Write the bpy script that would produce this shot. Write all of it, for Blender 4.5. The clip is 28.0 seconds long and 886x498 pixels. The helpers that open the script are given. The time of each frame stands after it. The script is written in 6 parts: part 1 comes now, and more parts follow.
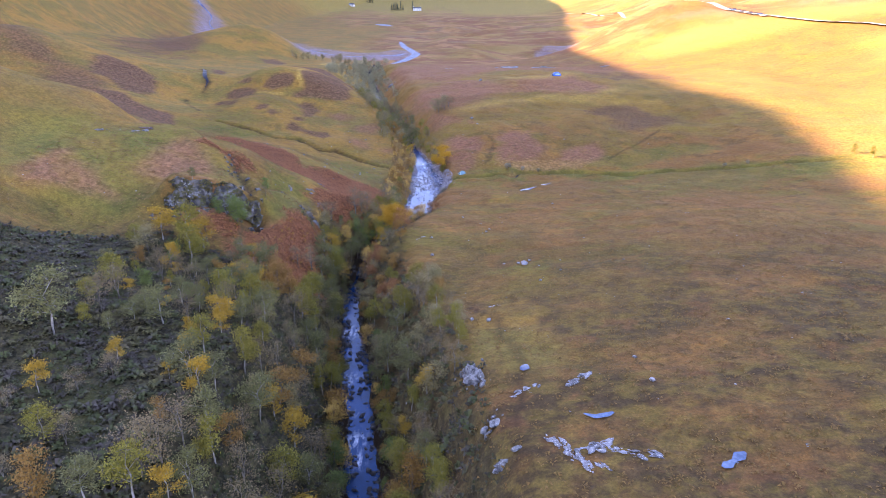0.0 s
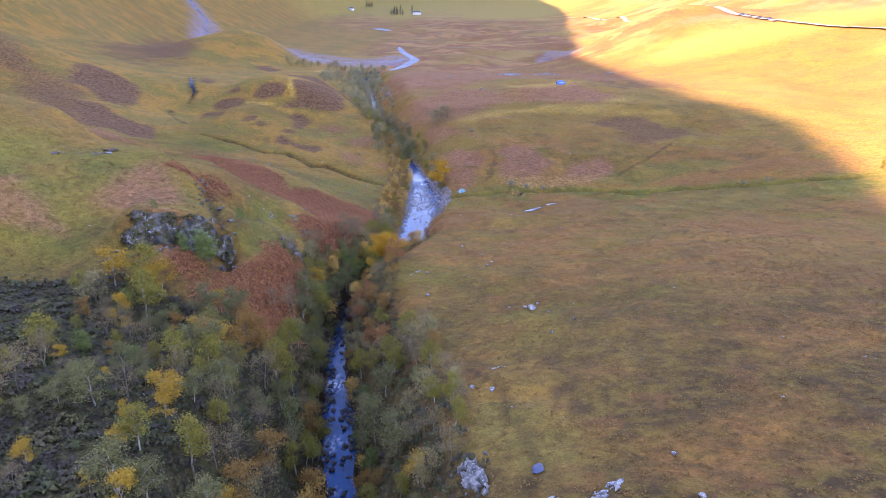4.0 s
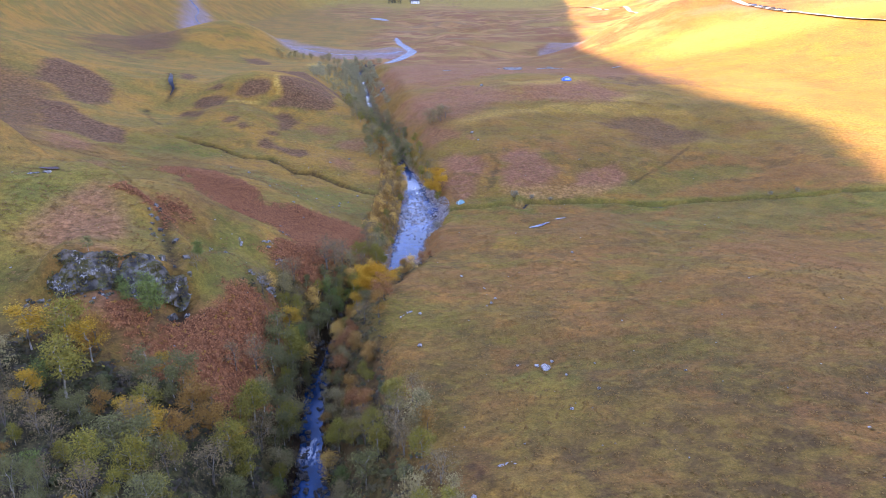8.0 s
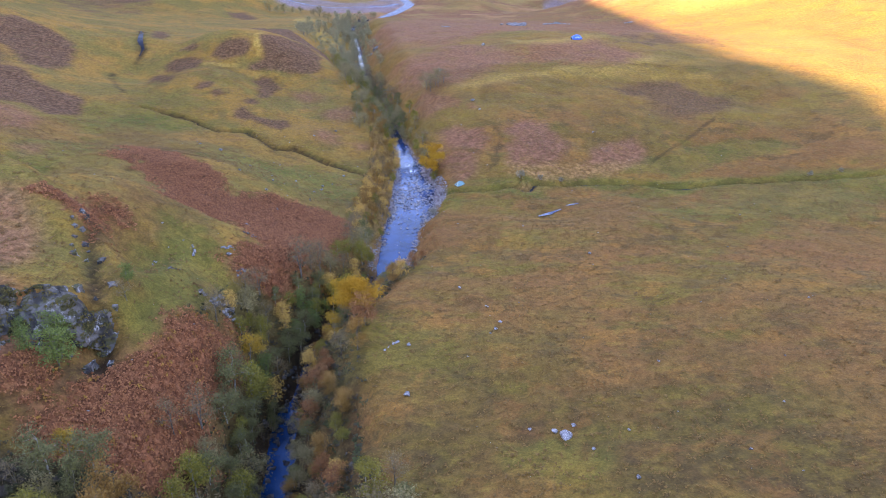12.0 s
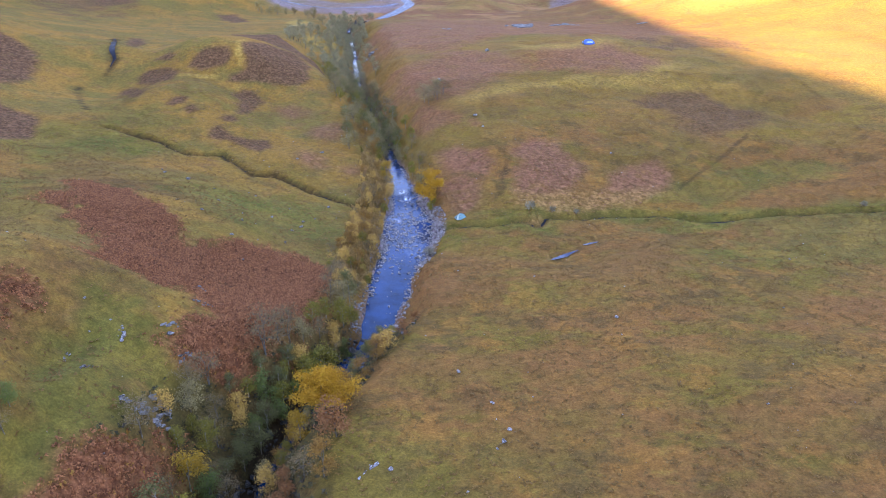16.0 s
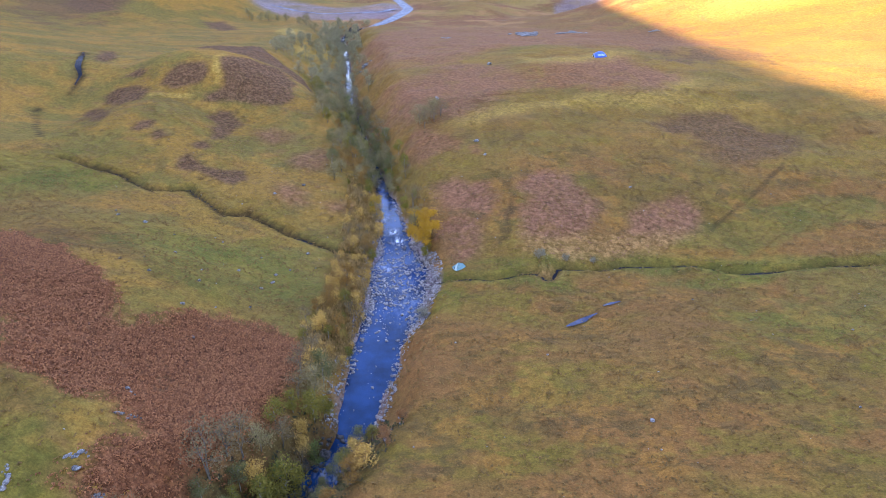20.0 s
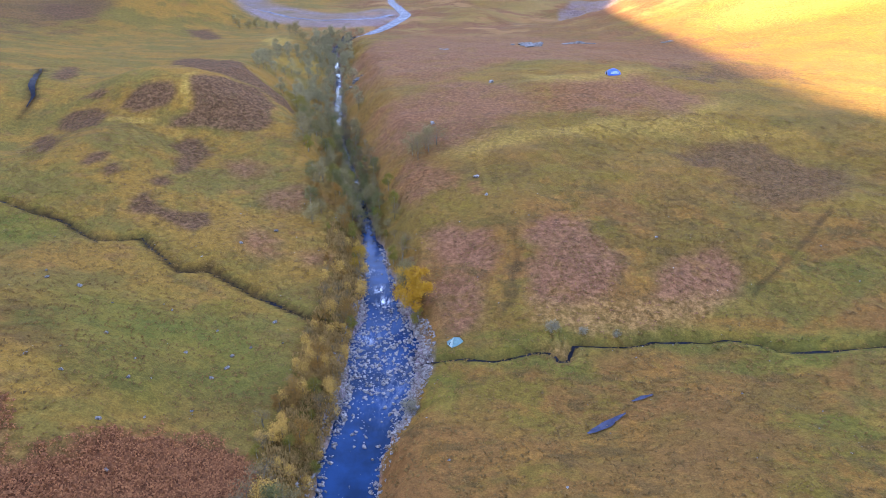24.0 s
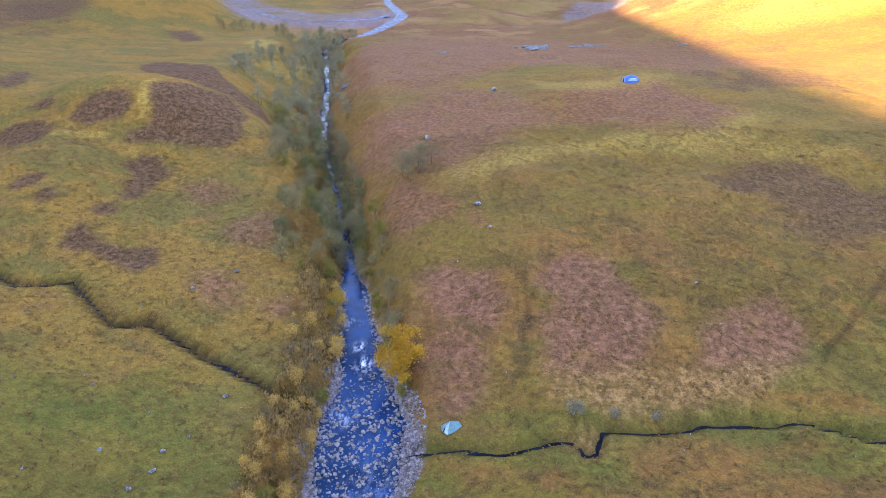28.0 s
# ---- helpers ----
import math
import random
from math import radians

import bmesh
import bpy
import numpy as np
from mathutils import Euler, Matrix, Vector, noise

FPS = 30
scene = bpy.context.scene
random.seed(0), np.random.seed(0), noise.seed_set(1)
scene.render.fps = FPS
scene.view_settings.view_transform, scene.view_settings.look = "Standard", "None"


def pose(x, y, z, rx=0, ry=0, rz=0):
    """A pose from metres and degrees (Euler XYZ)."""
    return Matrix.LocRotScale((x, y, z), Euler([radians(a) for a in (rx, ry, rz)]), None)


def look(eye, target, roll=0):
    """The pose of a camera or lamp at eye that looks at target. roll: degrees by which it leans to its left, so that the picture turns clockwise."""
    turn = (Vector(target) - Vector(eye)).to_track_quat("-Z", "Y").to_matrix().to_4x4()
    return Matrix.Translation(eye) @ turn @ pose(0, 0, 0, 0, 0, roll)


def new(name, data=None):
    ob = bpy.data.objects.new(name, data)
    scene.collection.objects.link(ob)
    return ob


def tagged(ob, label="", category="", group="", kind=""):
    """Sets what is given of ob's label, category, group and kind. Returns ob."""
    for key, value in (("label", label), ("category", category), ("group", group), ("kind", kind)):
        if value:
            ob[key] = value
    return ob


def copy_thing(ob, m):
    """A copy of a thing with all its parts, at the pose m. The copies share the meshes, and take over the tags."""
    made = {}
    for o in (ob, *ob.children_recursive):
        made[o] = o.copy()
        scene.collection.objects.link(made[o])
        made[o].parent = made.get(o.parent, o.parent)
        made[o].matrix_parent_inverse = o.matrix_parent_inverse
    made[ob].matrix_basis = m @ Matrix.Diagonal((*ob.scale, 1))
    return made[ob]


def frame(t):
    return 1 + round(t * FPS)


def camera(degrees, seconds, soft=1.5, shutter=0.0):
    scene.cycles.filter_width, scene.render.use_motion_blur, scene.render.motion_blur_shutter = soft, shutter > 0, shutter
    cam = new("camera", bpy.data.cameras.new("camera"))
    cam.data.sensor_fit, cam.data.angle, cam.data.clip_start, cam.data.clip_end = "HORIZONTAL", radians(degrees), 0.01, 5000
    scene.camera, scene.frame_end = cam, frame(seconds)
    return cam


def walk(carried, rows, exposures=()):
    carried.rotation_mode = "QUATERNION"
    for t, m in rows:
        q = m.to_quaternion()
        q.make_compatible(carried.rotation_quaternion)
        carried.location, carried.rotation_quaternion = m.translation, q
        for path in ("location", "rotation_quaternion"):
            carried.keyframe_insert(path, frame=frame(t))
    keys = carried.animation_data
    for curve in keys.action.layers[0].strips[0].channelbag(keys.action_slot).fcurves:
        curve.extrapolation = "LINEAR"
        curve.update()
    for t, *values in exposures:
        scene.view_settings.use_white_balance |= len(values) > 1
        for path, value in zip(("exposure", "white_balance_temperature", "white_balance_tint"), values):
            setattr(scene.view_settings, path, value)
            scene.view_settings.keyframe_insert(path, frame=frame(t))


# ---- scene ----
cam = camera(67.0, 28.0, soft=0.8)
PATH = [
    (0.0, pose(0.00, 0.00, 59.99, 68.32, -0.17, 1.51)),
    (1.0, pose(0.06, 3.73, 60.03, 68.36, -0.14, 1.51)),
    (2.0, pose(0.15, 7.58, 60.11, 68.42, -0.11, 1.53)),
    (3.0, pose(0.25, 11.67, 60.25, 68.49, -0.09, 1.53)),
    (3.5, pose(0.28, 13.81, 60.32, 68.54, -0.10, 1.54)),
    (5.5, pose(0.04, 23.11, 60.36, 68.66, -0.21, 1.45)),
    (6.0, pose(0.08, 25.61, 60.42, 68.59, -0.24, 1.45)),
    (7.0, pose(0.10, 30.75, 60.53, 68.26, -0.27, 1.43)),
    (8.0, pose(0.18, 35.99, 60.65, 67.72, -0.23, 1.45)),
    (9.0, pose(0.33, 41.33, 60.68, 66.97, -0.21, 1.47)),
    (10.0, pose(0.46, 46.67, 60.66, 65.97, -0.21, 1.49)),
    (11.0, pose(0.55, 52.30, 60.59, 64.91, -0.25, 1.47)),
    (12.0, pose(0.51, 58.13, 60.35, 63.85, -0.21, 1.48)),
    (12.5, pose(0.59, 61.00, 60.24, 63.53, -0.19, 1.49)),
    (14.5, pose(1.14, 72.54, 59.98, 63.61, 0.17, 1.70)),
    (15.0, pose(1.17, 75.39, 60.05, 63.59, 0.18, 1.70)),
    (16.0, pose(1.22, 81.08, 60.17, 63.54, 0.18, 1.72)),
    (17.0, pose(1.34, 86.61, 60.25, 63.54, 0.19, 1.75)),
    (18.0, pose(1.48, 92.10, 60.30, 63.57, 0.23, 1.81)),
    (19.0, pose(1.55, 97.61, 60.35, 63.59, 0.26, 1.83)),
    (20.0, pose(1.65, 103.19, 60.51, 63.59, 0.28, 1.84)),
    (21.0, pose(1.77, 109.02, 60.71, 63.58, 0.25, 1.86)),
    (21.5, pose(1.82, 112.01, 60.83, 63.57, 0.21, 1.89)),
    (23.5, pose(2.00, 124.01, 61.20, 63.56, 0.19, 1.92)),
    (24.0, pose(2.00, 126.97, 60.99, 63.65, 0.16, 1.92)),
    (25.0, pose(2.00, 132.84, 60.30, 63.72, 0.12, 1.87)),
    (26.0, pose(2.05, 138.61, 59.06, 63.65, 0.05, 1.87)),
    (27.0, pose(1.95, 144.31, 57.90, 63.60, 0.03, 1.88)),
    (28.0, pose(1.94, 150.00, 57.42, 63.82, 0.04, 1.90)),
]
walk(cam, PATH, ((0.0, 3.45, 7150, 45), (10.0, 3.40, 7300, 39), (28.0, 3.38, 7550, 32)))

# ---------------------------------------------------------------- sky and sun
SUN_UP = 28
world = bpy.data.worlds.new("sky")
scene.world = world
world.use_nodes = True
sky = world.node_tree.nodes.new("ShaderNodeTexSky")
sky.sky_type, sky.sun_disc = "NISHITA", False
sky.sun_elevation, sky.sun_rotation = radians(SUN_UP), radians(270)
sky.air_density, sky.dust_density, sky.ozone_density = 1.0, 0.2, 3.0
background = world.node_tree.nodes["Background"]
world.node_tree.links.new(sky.outputs[0], background.inputs[0])
background.inputs[1].default_value = 0.13
sun = new("sun", bpy.data.lights.new("sun", "SUN"))
sun.data.energy, sun.data.angle, sun.data.color = 2.6, radians(0.53), (1.0, 0.93, 0.62)
sun.matrix_world = look((-800, 0, 13 + 800 * math.tan(radians(SUN_UP))), (0, 0, 13))

# ---------------------------------------------------------------- materials


class Nodes:
    """Short hand for building a node material."""

    def __init__(self, name, rough=0.9, spec=0.2):
        self.mat = bpy.data.materials.new(name)
        self.mat.use_nodes = True
        self.tree = self.mat.node_tree
        self.bsdf = self.tree.nodes["Principled BSDF"]
        self.bsdf.inputs["Roughness"].default_value = rough
        self.bsdf.inputs["Specular IOR Level"].default_value = spec
        self.place = self.tree.nodes.new("ShaderNodeNewGeometry").outputs["Position"]

    def link(self, a, b):
        self.tree.links.new(a, b)

    def noise(self, size, detail=3, stretch=None, rough=0.55):
        n = self.tree.nodes.new("ShaderNodeTexNoise")
        n.inputs["Scale"].default_value, n.inputs["Detail"].default_value = 1 / size, detail
        n.inputs["Roughness"].default_value = rough
        m = self.tree.nodes.new("ShaderNodeMapping")
        m.inputs["Scale"].default_value = stretch or (1, 1, 1)
        self.link(self.place, m.inputs["Vector"])
        self.link(m.outputs[0], n.inputs["Vector"])
        return n.outputs["Fac"]

    def spread(self, value, low, high):
        """value from low to high, drawn out to 0 to 1."""
        r = self.tree.nodes.new("ShaderNodeMapRange")
        r.interpolation_type = "SMOOTHSTEP"
        self.link(value, r.inputs["Value"])
        r.inputs["From Min"].default_value, r.inputs["From Max"].default_value = low, high
        return r.outputs[0]

    def mix(self, fac, a, b, kind="MIX"):
        m = self.tree.nodes.new("ShaderNodeMix")
        m.data_type, m.blend_type = "RGBA", kind
        for value, socket in ((fac, m.inputs[0]), (a, m.inputs[6]), (b, m.inputs[7])):
            if isinstance(value, tuple):
                socket.default_value = (*value, 1)
            elif isinstance(value, (int, float)):
                socket.default_value = value
            else:
                self.link(value, socket)
        return m.outputs[2]

    def times(self, a, b, op="MULTIPLY"):
        m = self.tree.nodes.new("ShaderNodeMath")
        m.operation = op
        for value, socket in ((a, m.inputs[0]), (b, m.inputs[1])):
            if isinstance(value, (int, float)):
                socket.default_value = value
            else:
                self.link(value, socket)
        return m.outputs[0]

    def field(self, name):
        a = self.tree.nodes.new("ShaderNodeAttribute")
        a.attribute_name = name
        return a.outputs["Fac"]

    def island(self):
        return self.tree.nodes.new("ShaderNodeNewGeometry").outputs["Random Per Island"]

    def thing(self):
        return self.tree.nodes.new("ShaderNodeObjectInfo").outputs["Random"]

    def bump(self, height, strength, distance):
        b = self.tree.nodes.new("ShaderNodeBump")
        b.inputs["Strength"].default_value, b.inputs["Distance"].default_value = strength, distance
        self.link(height, b.inputs["Height"])
        self.link(b.outputs[0], self.bsdf.inputs["Normal"])

    def colour(self, socket):
        self.link(socket, self.bsdf.inputs["Base Color"])
        return self.mat


def ground_material():
    n = Nodes("moorland", 0.95, 0.1)
    broad, patchy, clumps = n.noise(30, 5, rough=0.6), n.noise(7, 6, rough=0.66), n.noise(2.4, 5, (0.75, 1, 1), 0.68)
    tuft, grain = n.noise(0.95, 5, rough=0.68), n.noise(0.25, 3, rough=0.7)
    blotch, spots, drift = n.noise(4.6, 6, (0.7, 1, 1), 0.68), n.noise(1.5, 4, (0.8, 1, 1), 0.7), n.noise(13, 6, (0.6, 1, 1), 0.66)
    # the right-hand moor: brown, olive, orange and dark blotches
    grass = n.mix(n.spread(broad, 0.42, 0.56), (0.164, 0.092, 0.020), (0.210, 0.092, 0.025))
    grass = n.mix(n.times(n.spread(drift, 0.51, 0.60), 0.6), grass, (0.138, 0.108, 0.015))
    grass = n.mix(n.times(n.spread(patchy, 0.52, 0.60), 0.8), grass, (0.252, 0.112, 0.024))
    grass = n.mix(n.times(n.spread(clumps, 0.55, 0.65), 0.45), grass, (0.205, 0.136, 0.024))
    grass = n.mix(n.times(n.spread(blotch, 0.52, 0.63), 0.7), grass, (0.098, 0.058, 0.019))
    grass = n.mix(n.times(n.spread(spots, 0.57, 0.66), 0.55), grass, (0.075, 0.050, 0.016))
    sweep = n.noise(21, 4, (0.55, 1, 1), 0.55)
    grass = n.mix(n.times(n.spread(sweep, 0.52, 0.64), 0.3), grass, (0.180, 0.128, 0.020))
    grass = n.mix(n.times(n.spread(sweep, 0.49, 0.36), 0.7), grass, (0.200, 0.086, 0.026))
    # near right-hand grass darkened in place of lens falloff; left slopes are olive heath
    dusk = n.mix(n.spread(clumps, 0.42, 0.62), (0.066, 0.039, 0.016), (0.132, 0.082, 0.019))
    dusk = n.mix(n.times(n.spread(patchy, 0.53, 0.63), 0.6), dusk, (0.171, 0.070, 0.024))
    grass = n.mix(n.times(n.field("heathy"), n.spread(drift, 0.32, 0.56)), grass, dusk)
    # the golden side: straw and olive, gold and pinkish brown in drifts
    gold = n.mix(n.spread(drift, 0.42, 0.58), (0.165, 0.116, 0.025), (0.278, 0.140, 0.027))
    gold = n.mix(n.times(n.spread(blotch, 0.54, 0.66), 0.45), gold, (0.219, 0.096, 0.038))
    gold = n.mix(n.times(n.spread(patchy, 0.52, 0.62), 0.6), gold, (0.126, 0.097, 0.025))
    gold = n.mix(n.times(n.spread(clumps, 0.55, 0.68), 0.35), gold, (0.262, 0.150, 0.034))
    gold = n.mix(n.times(n.spread(spots, 0.58, 0.68), 0.3), gold, (0.091, 0.059, 0.025))
    grass = n.mix(n.times(n.field("gold"), 0.9), grass, gold)
    # real straw bands, with sunlit yellow and haze paleness painted in beside them
    grass = n.mix(n.times(n.field("straw"), 0.9), grass, n.mix(n.spread(tuft, 0.3, 0.7), (0.330, 0.200, 0.033), (0.462, 0.283, 0.064)))
    lawn = n.mix(n.spread(patchy, 0.40, 0.60), (0.088, 0.096, 0.016), (0.165, 0.130, 0.022))
    lawn = n.mix(n.times(n.spread(spots, 0.54, 0.66), 0.6), lawn, (0.083, 0.068, 0.016))
    grass = n.mix(n.field("green"), grass, lawn)
    fern = n.mix(n.spread(tuft, 0.35, 0.68), (0.125, 0.043, 0.018), (0.265, 0.100, 0.042))
    fern = n.mix(n.times(n.spread(clumps, 0.55, 0.7), 0.5), fern, (0.281, 0.117, 0.029))
    fern = n.mix(n.times(n.spread(blotch, 0.54, 0.64), 0.5), fern, (0.132, 0.066, 0.025))
    # far fern mixes other browns and is lightened for distance haze
    wide, far = n.noise(45, 6, (0.6, 1, 1), 0.66), n.field("far")
    fern = n.mix(n.times(far, n.spread(wide, 0.50, 0.60)), fern, (0.270, 0.160, 0.050))
    fern = n.mix(n.times(far, n.spread(wide, 0.44, 0.38)), fern, (0.200, 0.110, 0.062))
    fern = n.mix(n.times(far, n.spread(broad, 0.52, 0.60)), fern, (0.315, 0.150, 0.060))
    grass = n.mix(n.field("bracken"), grass, fern)
    rose = n.mix(n.spread(tuft, 0.32, 0.70), (0.185, 0.074, 0.036), (0.268, 0.114, 0.060))
    rose = n.mix(n.times(n.spread(patchy, 0.50, 0.62), 0.6), rose, (0.215, 0.105, 0.030))
    rose = n.mix(n.times(n.spread(spots, 0.56, 0.64), 0.6), rose, (0.095, 0.045, 0.025))
    grass = n.mix(n.field("faded"), grass, rose)
    amber = n.mix(n.spread(tuft, 0.35, 0.66), (0.190, 0.100, 0.026), (0.330, 0.165, 0.060))
    grass = n.mix(n.field("fringe"), grass, amber)
    brown = n.mix(n.spread(tuft, 0.35, 0.68), (0.090, 0.043, 0.019), (0.172, 0.083, 0.040))
    brown = n.mix(n.times(n.spread(clumps, 0.54, 0.66), 0.5), brown, (0.121, 0.072, 0.025))
    grass = n.mix(n.field("moor"), grass, brown)
    heath = n.mix(n.spread(tuft, 0.35, 0.68), (0.026, 0.023, 0.012), (0.070, 0.055, 0.024))
    heath = n.mix(n.times(n.spread(blotch, 0.5, 0.62), 0.6), heath, (0.068, 0.066, 0.019))
    grass = n.mix(n.field("heather"), grass, heath)
    stone = n.mix(n.spread(tuft, 0.3, 0.7), (0.088, 0.068, 0.073), (0.319, 0.244, 0.265))
    stone = n.mix(n.times(n.spread(patchy, 0.5, 0.6), 0.5), stone, (0.143, 0.107, 0.049))
    grass = n.mix(n.field("gravel"), grass, stone)
    # peat on trails and stream beds, plus shade painted on gorge banks and gully
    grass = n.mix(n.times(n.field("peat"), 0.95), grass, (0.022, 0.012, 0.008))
    vary = n.mix(n.spread(grain, 0.30, 0.72), (0.76, 0.76, 0.76), (1.24, 1.23, 1.20))
    shade = n.mix(n.spread(tuft, 0.30, 0.72), (0.78, 0.78, 0.78), (1.19, 1.19, 1.17))
    col = n.mix(1.0, n.mix(1.0, grass, vary, "MULTIPLY"), shade, "MULTIPLY")
    n.bump(n.times(n.times(tuft, 0.7), n.times(grain, 0.3), "ADD"), 0.7, 0.4)
    return n.colour(col)


def rock_material(name, dark, pale, lichen):
    n = Nodes(name, 0.85, 0.3)
    big, small = n.noise(0.7, 6, (1, 1, 0.45), 0.65), n.noise(0.18, 4, rough=0.7)
    col = n.mix(n.spread(big, 0.36, 0.62), dark, pale)
    col = n.mix(n.times(n.spread(small, 0.52, 0.66), 0.8), col, lichen)
    n.bump(n.times(big, n.times(small, 0.5), "ADD"), 0.9, 0.25)
    return n.colour(col)


def leaf_material(name, dark, light, odd=None, pale=1.1):
    n = Nodes(name, 0.7, 0.15)
    dark, light, odd = (tuple(min(0.75, c * pale) for c in k) for k in (dark, light, odd or dark))
    col = n.mix(n.island(), dark, light)
    col = n.mix(n.times(n.thing(), 0.4), col, odd)
    # thin leaves let part of the light through
    thin = n.tree.nodes.new("ShaderNodeBsdfTranslucent")
    both = n.tree.nodes.new("ShaderNodeMixShader")
    both.inputs[0].default_value = 0.25
    n.link(col, thin.inputs["Color"])
    n.link(n.bsdf.outputs[0], both.inputs[1])
    n.link(thin.outputs[0], both.inputs[2])
    n.link(both.outputs[0], n.tree.nodes["Material Output"].inputs["Surface"])
    return n.colour(col)


def plain_material(name, colour, rough=0.7, spec=0.3, metal=0.0, vary=0.18, size=0.4):
    n = Nodes(name, rough, spec)
    n.bsdf.inputs["Metallic"].default_value = metal
    low, high = tuple(c * (1 - vary) for c in colour), tuple(min(1, c * (1 + vary)) for c in colour)
    return n.colour(n.mix(n.spread(n.noise(size, 4), 0.3, 0.7), low, high))


def water_material():
    n = Nodes("river_water", 0.06, 0.42)
    n.bsdf.inputs["IOR"].default_value = 1.36
    # reflections tinted blue to strengthen the sky's colour
    n.bsdf.inputs["Specular Tint"].default_value = (0.09, 0.50, 1.0, 1)
    ripple, chop = n.noise(0.9, 4, (1, 0.55, 1)), n.noise(0.25, 3)
    white = n.times(n.field("foam"), n.spread(n.noise(0.7, 5, (1, 0.4, 1), 0.7), 0.44, 0.62))
    # blue of the reflected sky put into the base colour
    deep = n.mix(n.spread(n.noise(5, 4), 0.35, 0.7), (0.001, 0.012, 0.038), (0.003, 0.036, 0.112))
    n.link(n.mix(white, (0.07, 0.07, 0.07), (0.6, 0.6, 0.6)), n.bsdf.inputs["Roughness"])
    n.bump(n.times(ripple, n.times(chop, 0.3), "ADD"), 0.28, 0.18)
    return n.colour(n.mix(white, deep, (0.78, 0.82, 0.86)))


def shallow_water():
    n = Nodes("shallow_water", 0.5, 0.12)
    n.bsdf.inputs["Specular Tint"].default_value = (0.35, 0.6, 1.0, 1)
    rough = n.noise(1.6, 5, (1, 0.5, 1), 0.65)
    n.bump(rough, 0.9, 0.3)
    # pale blue-white base stands in for the sky's sheen on distant water
    return n.colour(n.mix(n.spread(rough, 0.42, 0.66), (0.035, 0.048, 0.085), (0.20, 0.215, 0.25)))


def peat_water():
    n = Nodes("peaty_water", 0.3, 0.04)
    n.bsdf.inputs["Specular Tint"].default_value = (0.45, 0.62, 1.0, 1)
    n.bump(n.noise(0.4, 3), 0.4, 0.1)
    return n.colour(n.mix(n.spread(n.noise(2, 3), 0.35, 0.65), (0.006, 0.006, 0.007), (0.012, 0.014, 0.020)))


def still_water():
    n = Nodes("still_water", 0.12, 0.3)
    n.bsdf.inputs["Specular Tint"].default_value = (0.5, 0.7, 1.0, 1)
    return n.colour(n.mix(n.spread(n.noise(0.8, 3), 0.35, 0.65), (0.020, 0.022, 0.040), (0.045, 0.048, 0.080)))


def puddle_water():
    n = Nodes("puddle_water", 0.04, 0.9)
    n.bsdf.inputs["IOR"].default_value = 1.6
    n.bsdf.inputs["Specular Tint"].default_value = (0.5, 0.72, 1.0, 1)
    return n.colour(n.mix(n.spread(n.noise(0.5, 3), 0.35, 0.65), (0.03, 0.045, 0.07), (0.07, 0.09, 0.12)))


GROUND = ground_material()
BRIGHT_WATER = puddle_water()
PEAT_WATER = peat_water()
STILL_WATER = still_water()
FAR_WATER = shallow_water()
WATER = water_material()
ROCK = rock_material("grey_rock", (0.060, 0.056, 0.052), (0.20, 0.19, 0.175), (0.40, 0.385, 0.36))
PALE_ROCK = rock_material("pale_rock", (0.075, 0.070, 0.066), (0.26, 0.245, 0.235), (0.56, 0.54, 0.51))
CRAG_ROCK = rock_material("crag_rock", (0.020, 0.018, 0.014), (0.075, 0.064, 0.050), (0.24, 0.225, 0.21))
STONES = rock_material("river_stones", (0.11, 0.092, 0.080), (0.30, 0.265, 0.24), (0.50, 0.46, 0.43))
DARK_STONES = rock_material("gorge_stones", (0.022, 0.020, 0.018), (0.075, 0.066, 0.056), (0.17, 0.155, 0.14))
BARK = rock_material("birch_bark", (0.17, 0.15, 0.12), (0.34, 0.31, 0.26), (0.13, 0.11, 0.10))
GREY_BARK = rock_material("grey_bark", (0.080, 0.066, 0.048), (0.165, 0.140, 0.108), (0.20, 0.18, 0.14))
LEAVES = {
    "olive": leaf_material("olive_leaves", (0.064, 0.066, 0.024), (0.190, 0.176, 0.060), (0.120, 0.108, 0.042), pale=1.2),
    "yellowgreen": leaf_material("yellow_green_leaves", (0.100, 0.096, 0.018), (0.275, 0.226, 0.034), (0.180, 0.136, 0.028), pale=1.1),
    "yellow": leaf_material("yellow_leaves", (0.230, 0.130, 0.016), (0.480, 0.285, 0.030), (0.330, 0.190, 0.026), pale=1.1),
    "gold": leaf_material("golden_leaves", (0.299, 0.147, 0.010), (0.577, 0.304, 0.022), (0.340, 0.184, 0.020), pale=1.2),
    "orange": leaf_material("orange_leaves", (0.180, 0.092, 0.022), (0.370, 0.190, 0.042), (0.215, 0.125, 0.036), pale=1.05),
    "rust": leaf_material("rust_leaves", (0.180, 0.070, 0.026), (0.350, 0.155, 0.055), (0.235, 0.120, 0.050), pale=1.1),
    "green": leaf_material("green_leaves", (0.062, 0.092, 0.022), (0.180, 0.214, 0.046), (0.096, 0.128, 0.046), pale=1.1),
    "bare": leaf_material("withered_leaves", (0.120, 0.086, 0.040), (0.222, 0.158, 0.074), (0.155, 0.110, 0.052), pale=1.2),
    "pale": leaf_material("pale_willow_leaves", (0.159, 0.147, 0.094), (0.306, 0.263, 0.165), (0.227, 0.192, 0.121), pale=1.0),
    "conifer": leaf_material("conifer_needles", (0.012, 0.023, 0.014), (0.036, 0.051, 0.028), pale=1.4),
}

# ---------------------------------------------------------------- the lie of the land


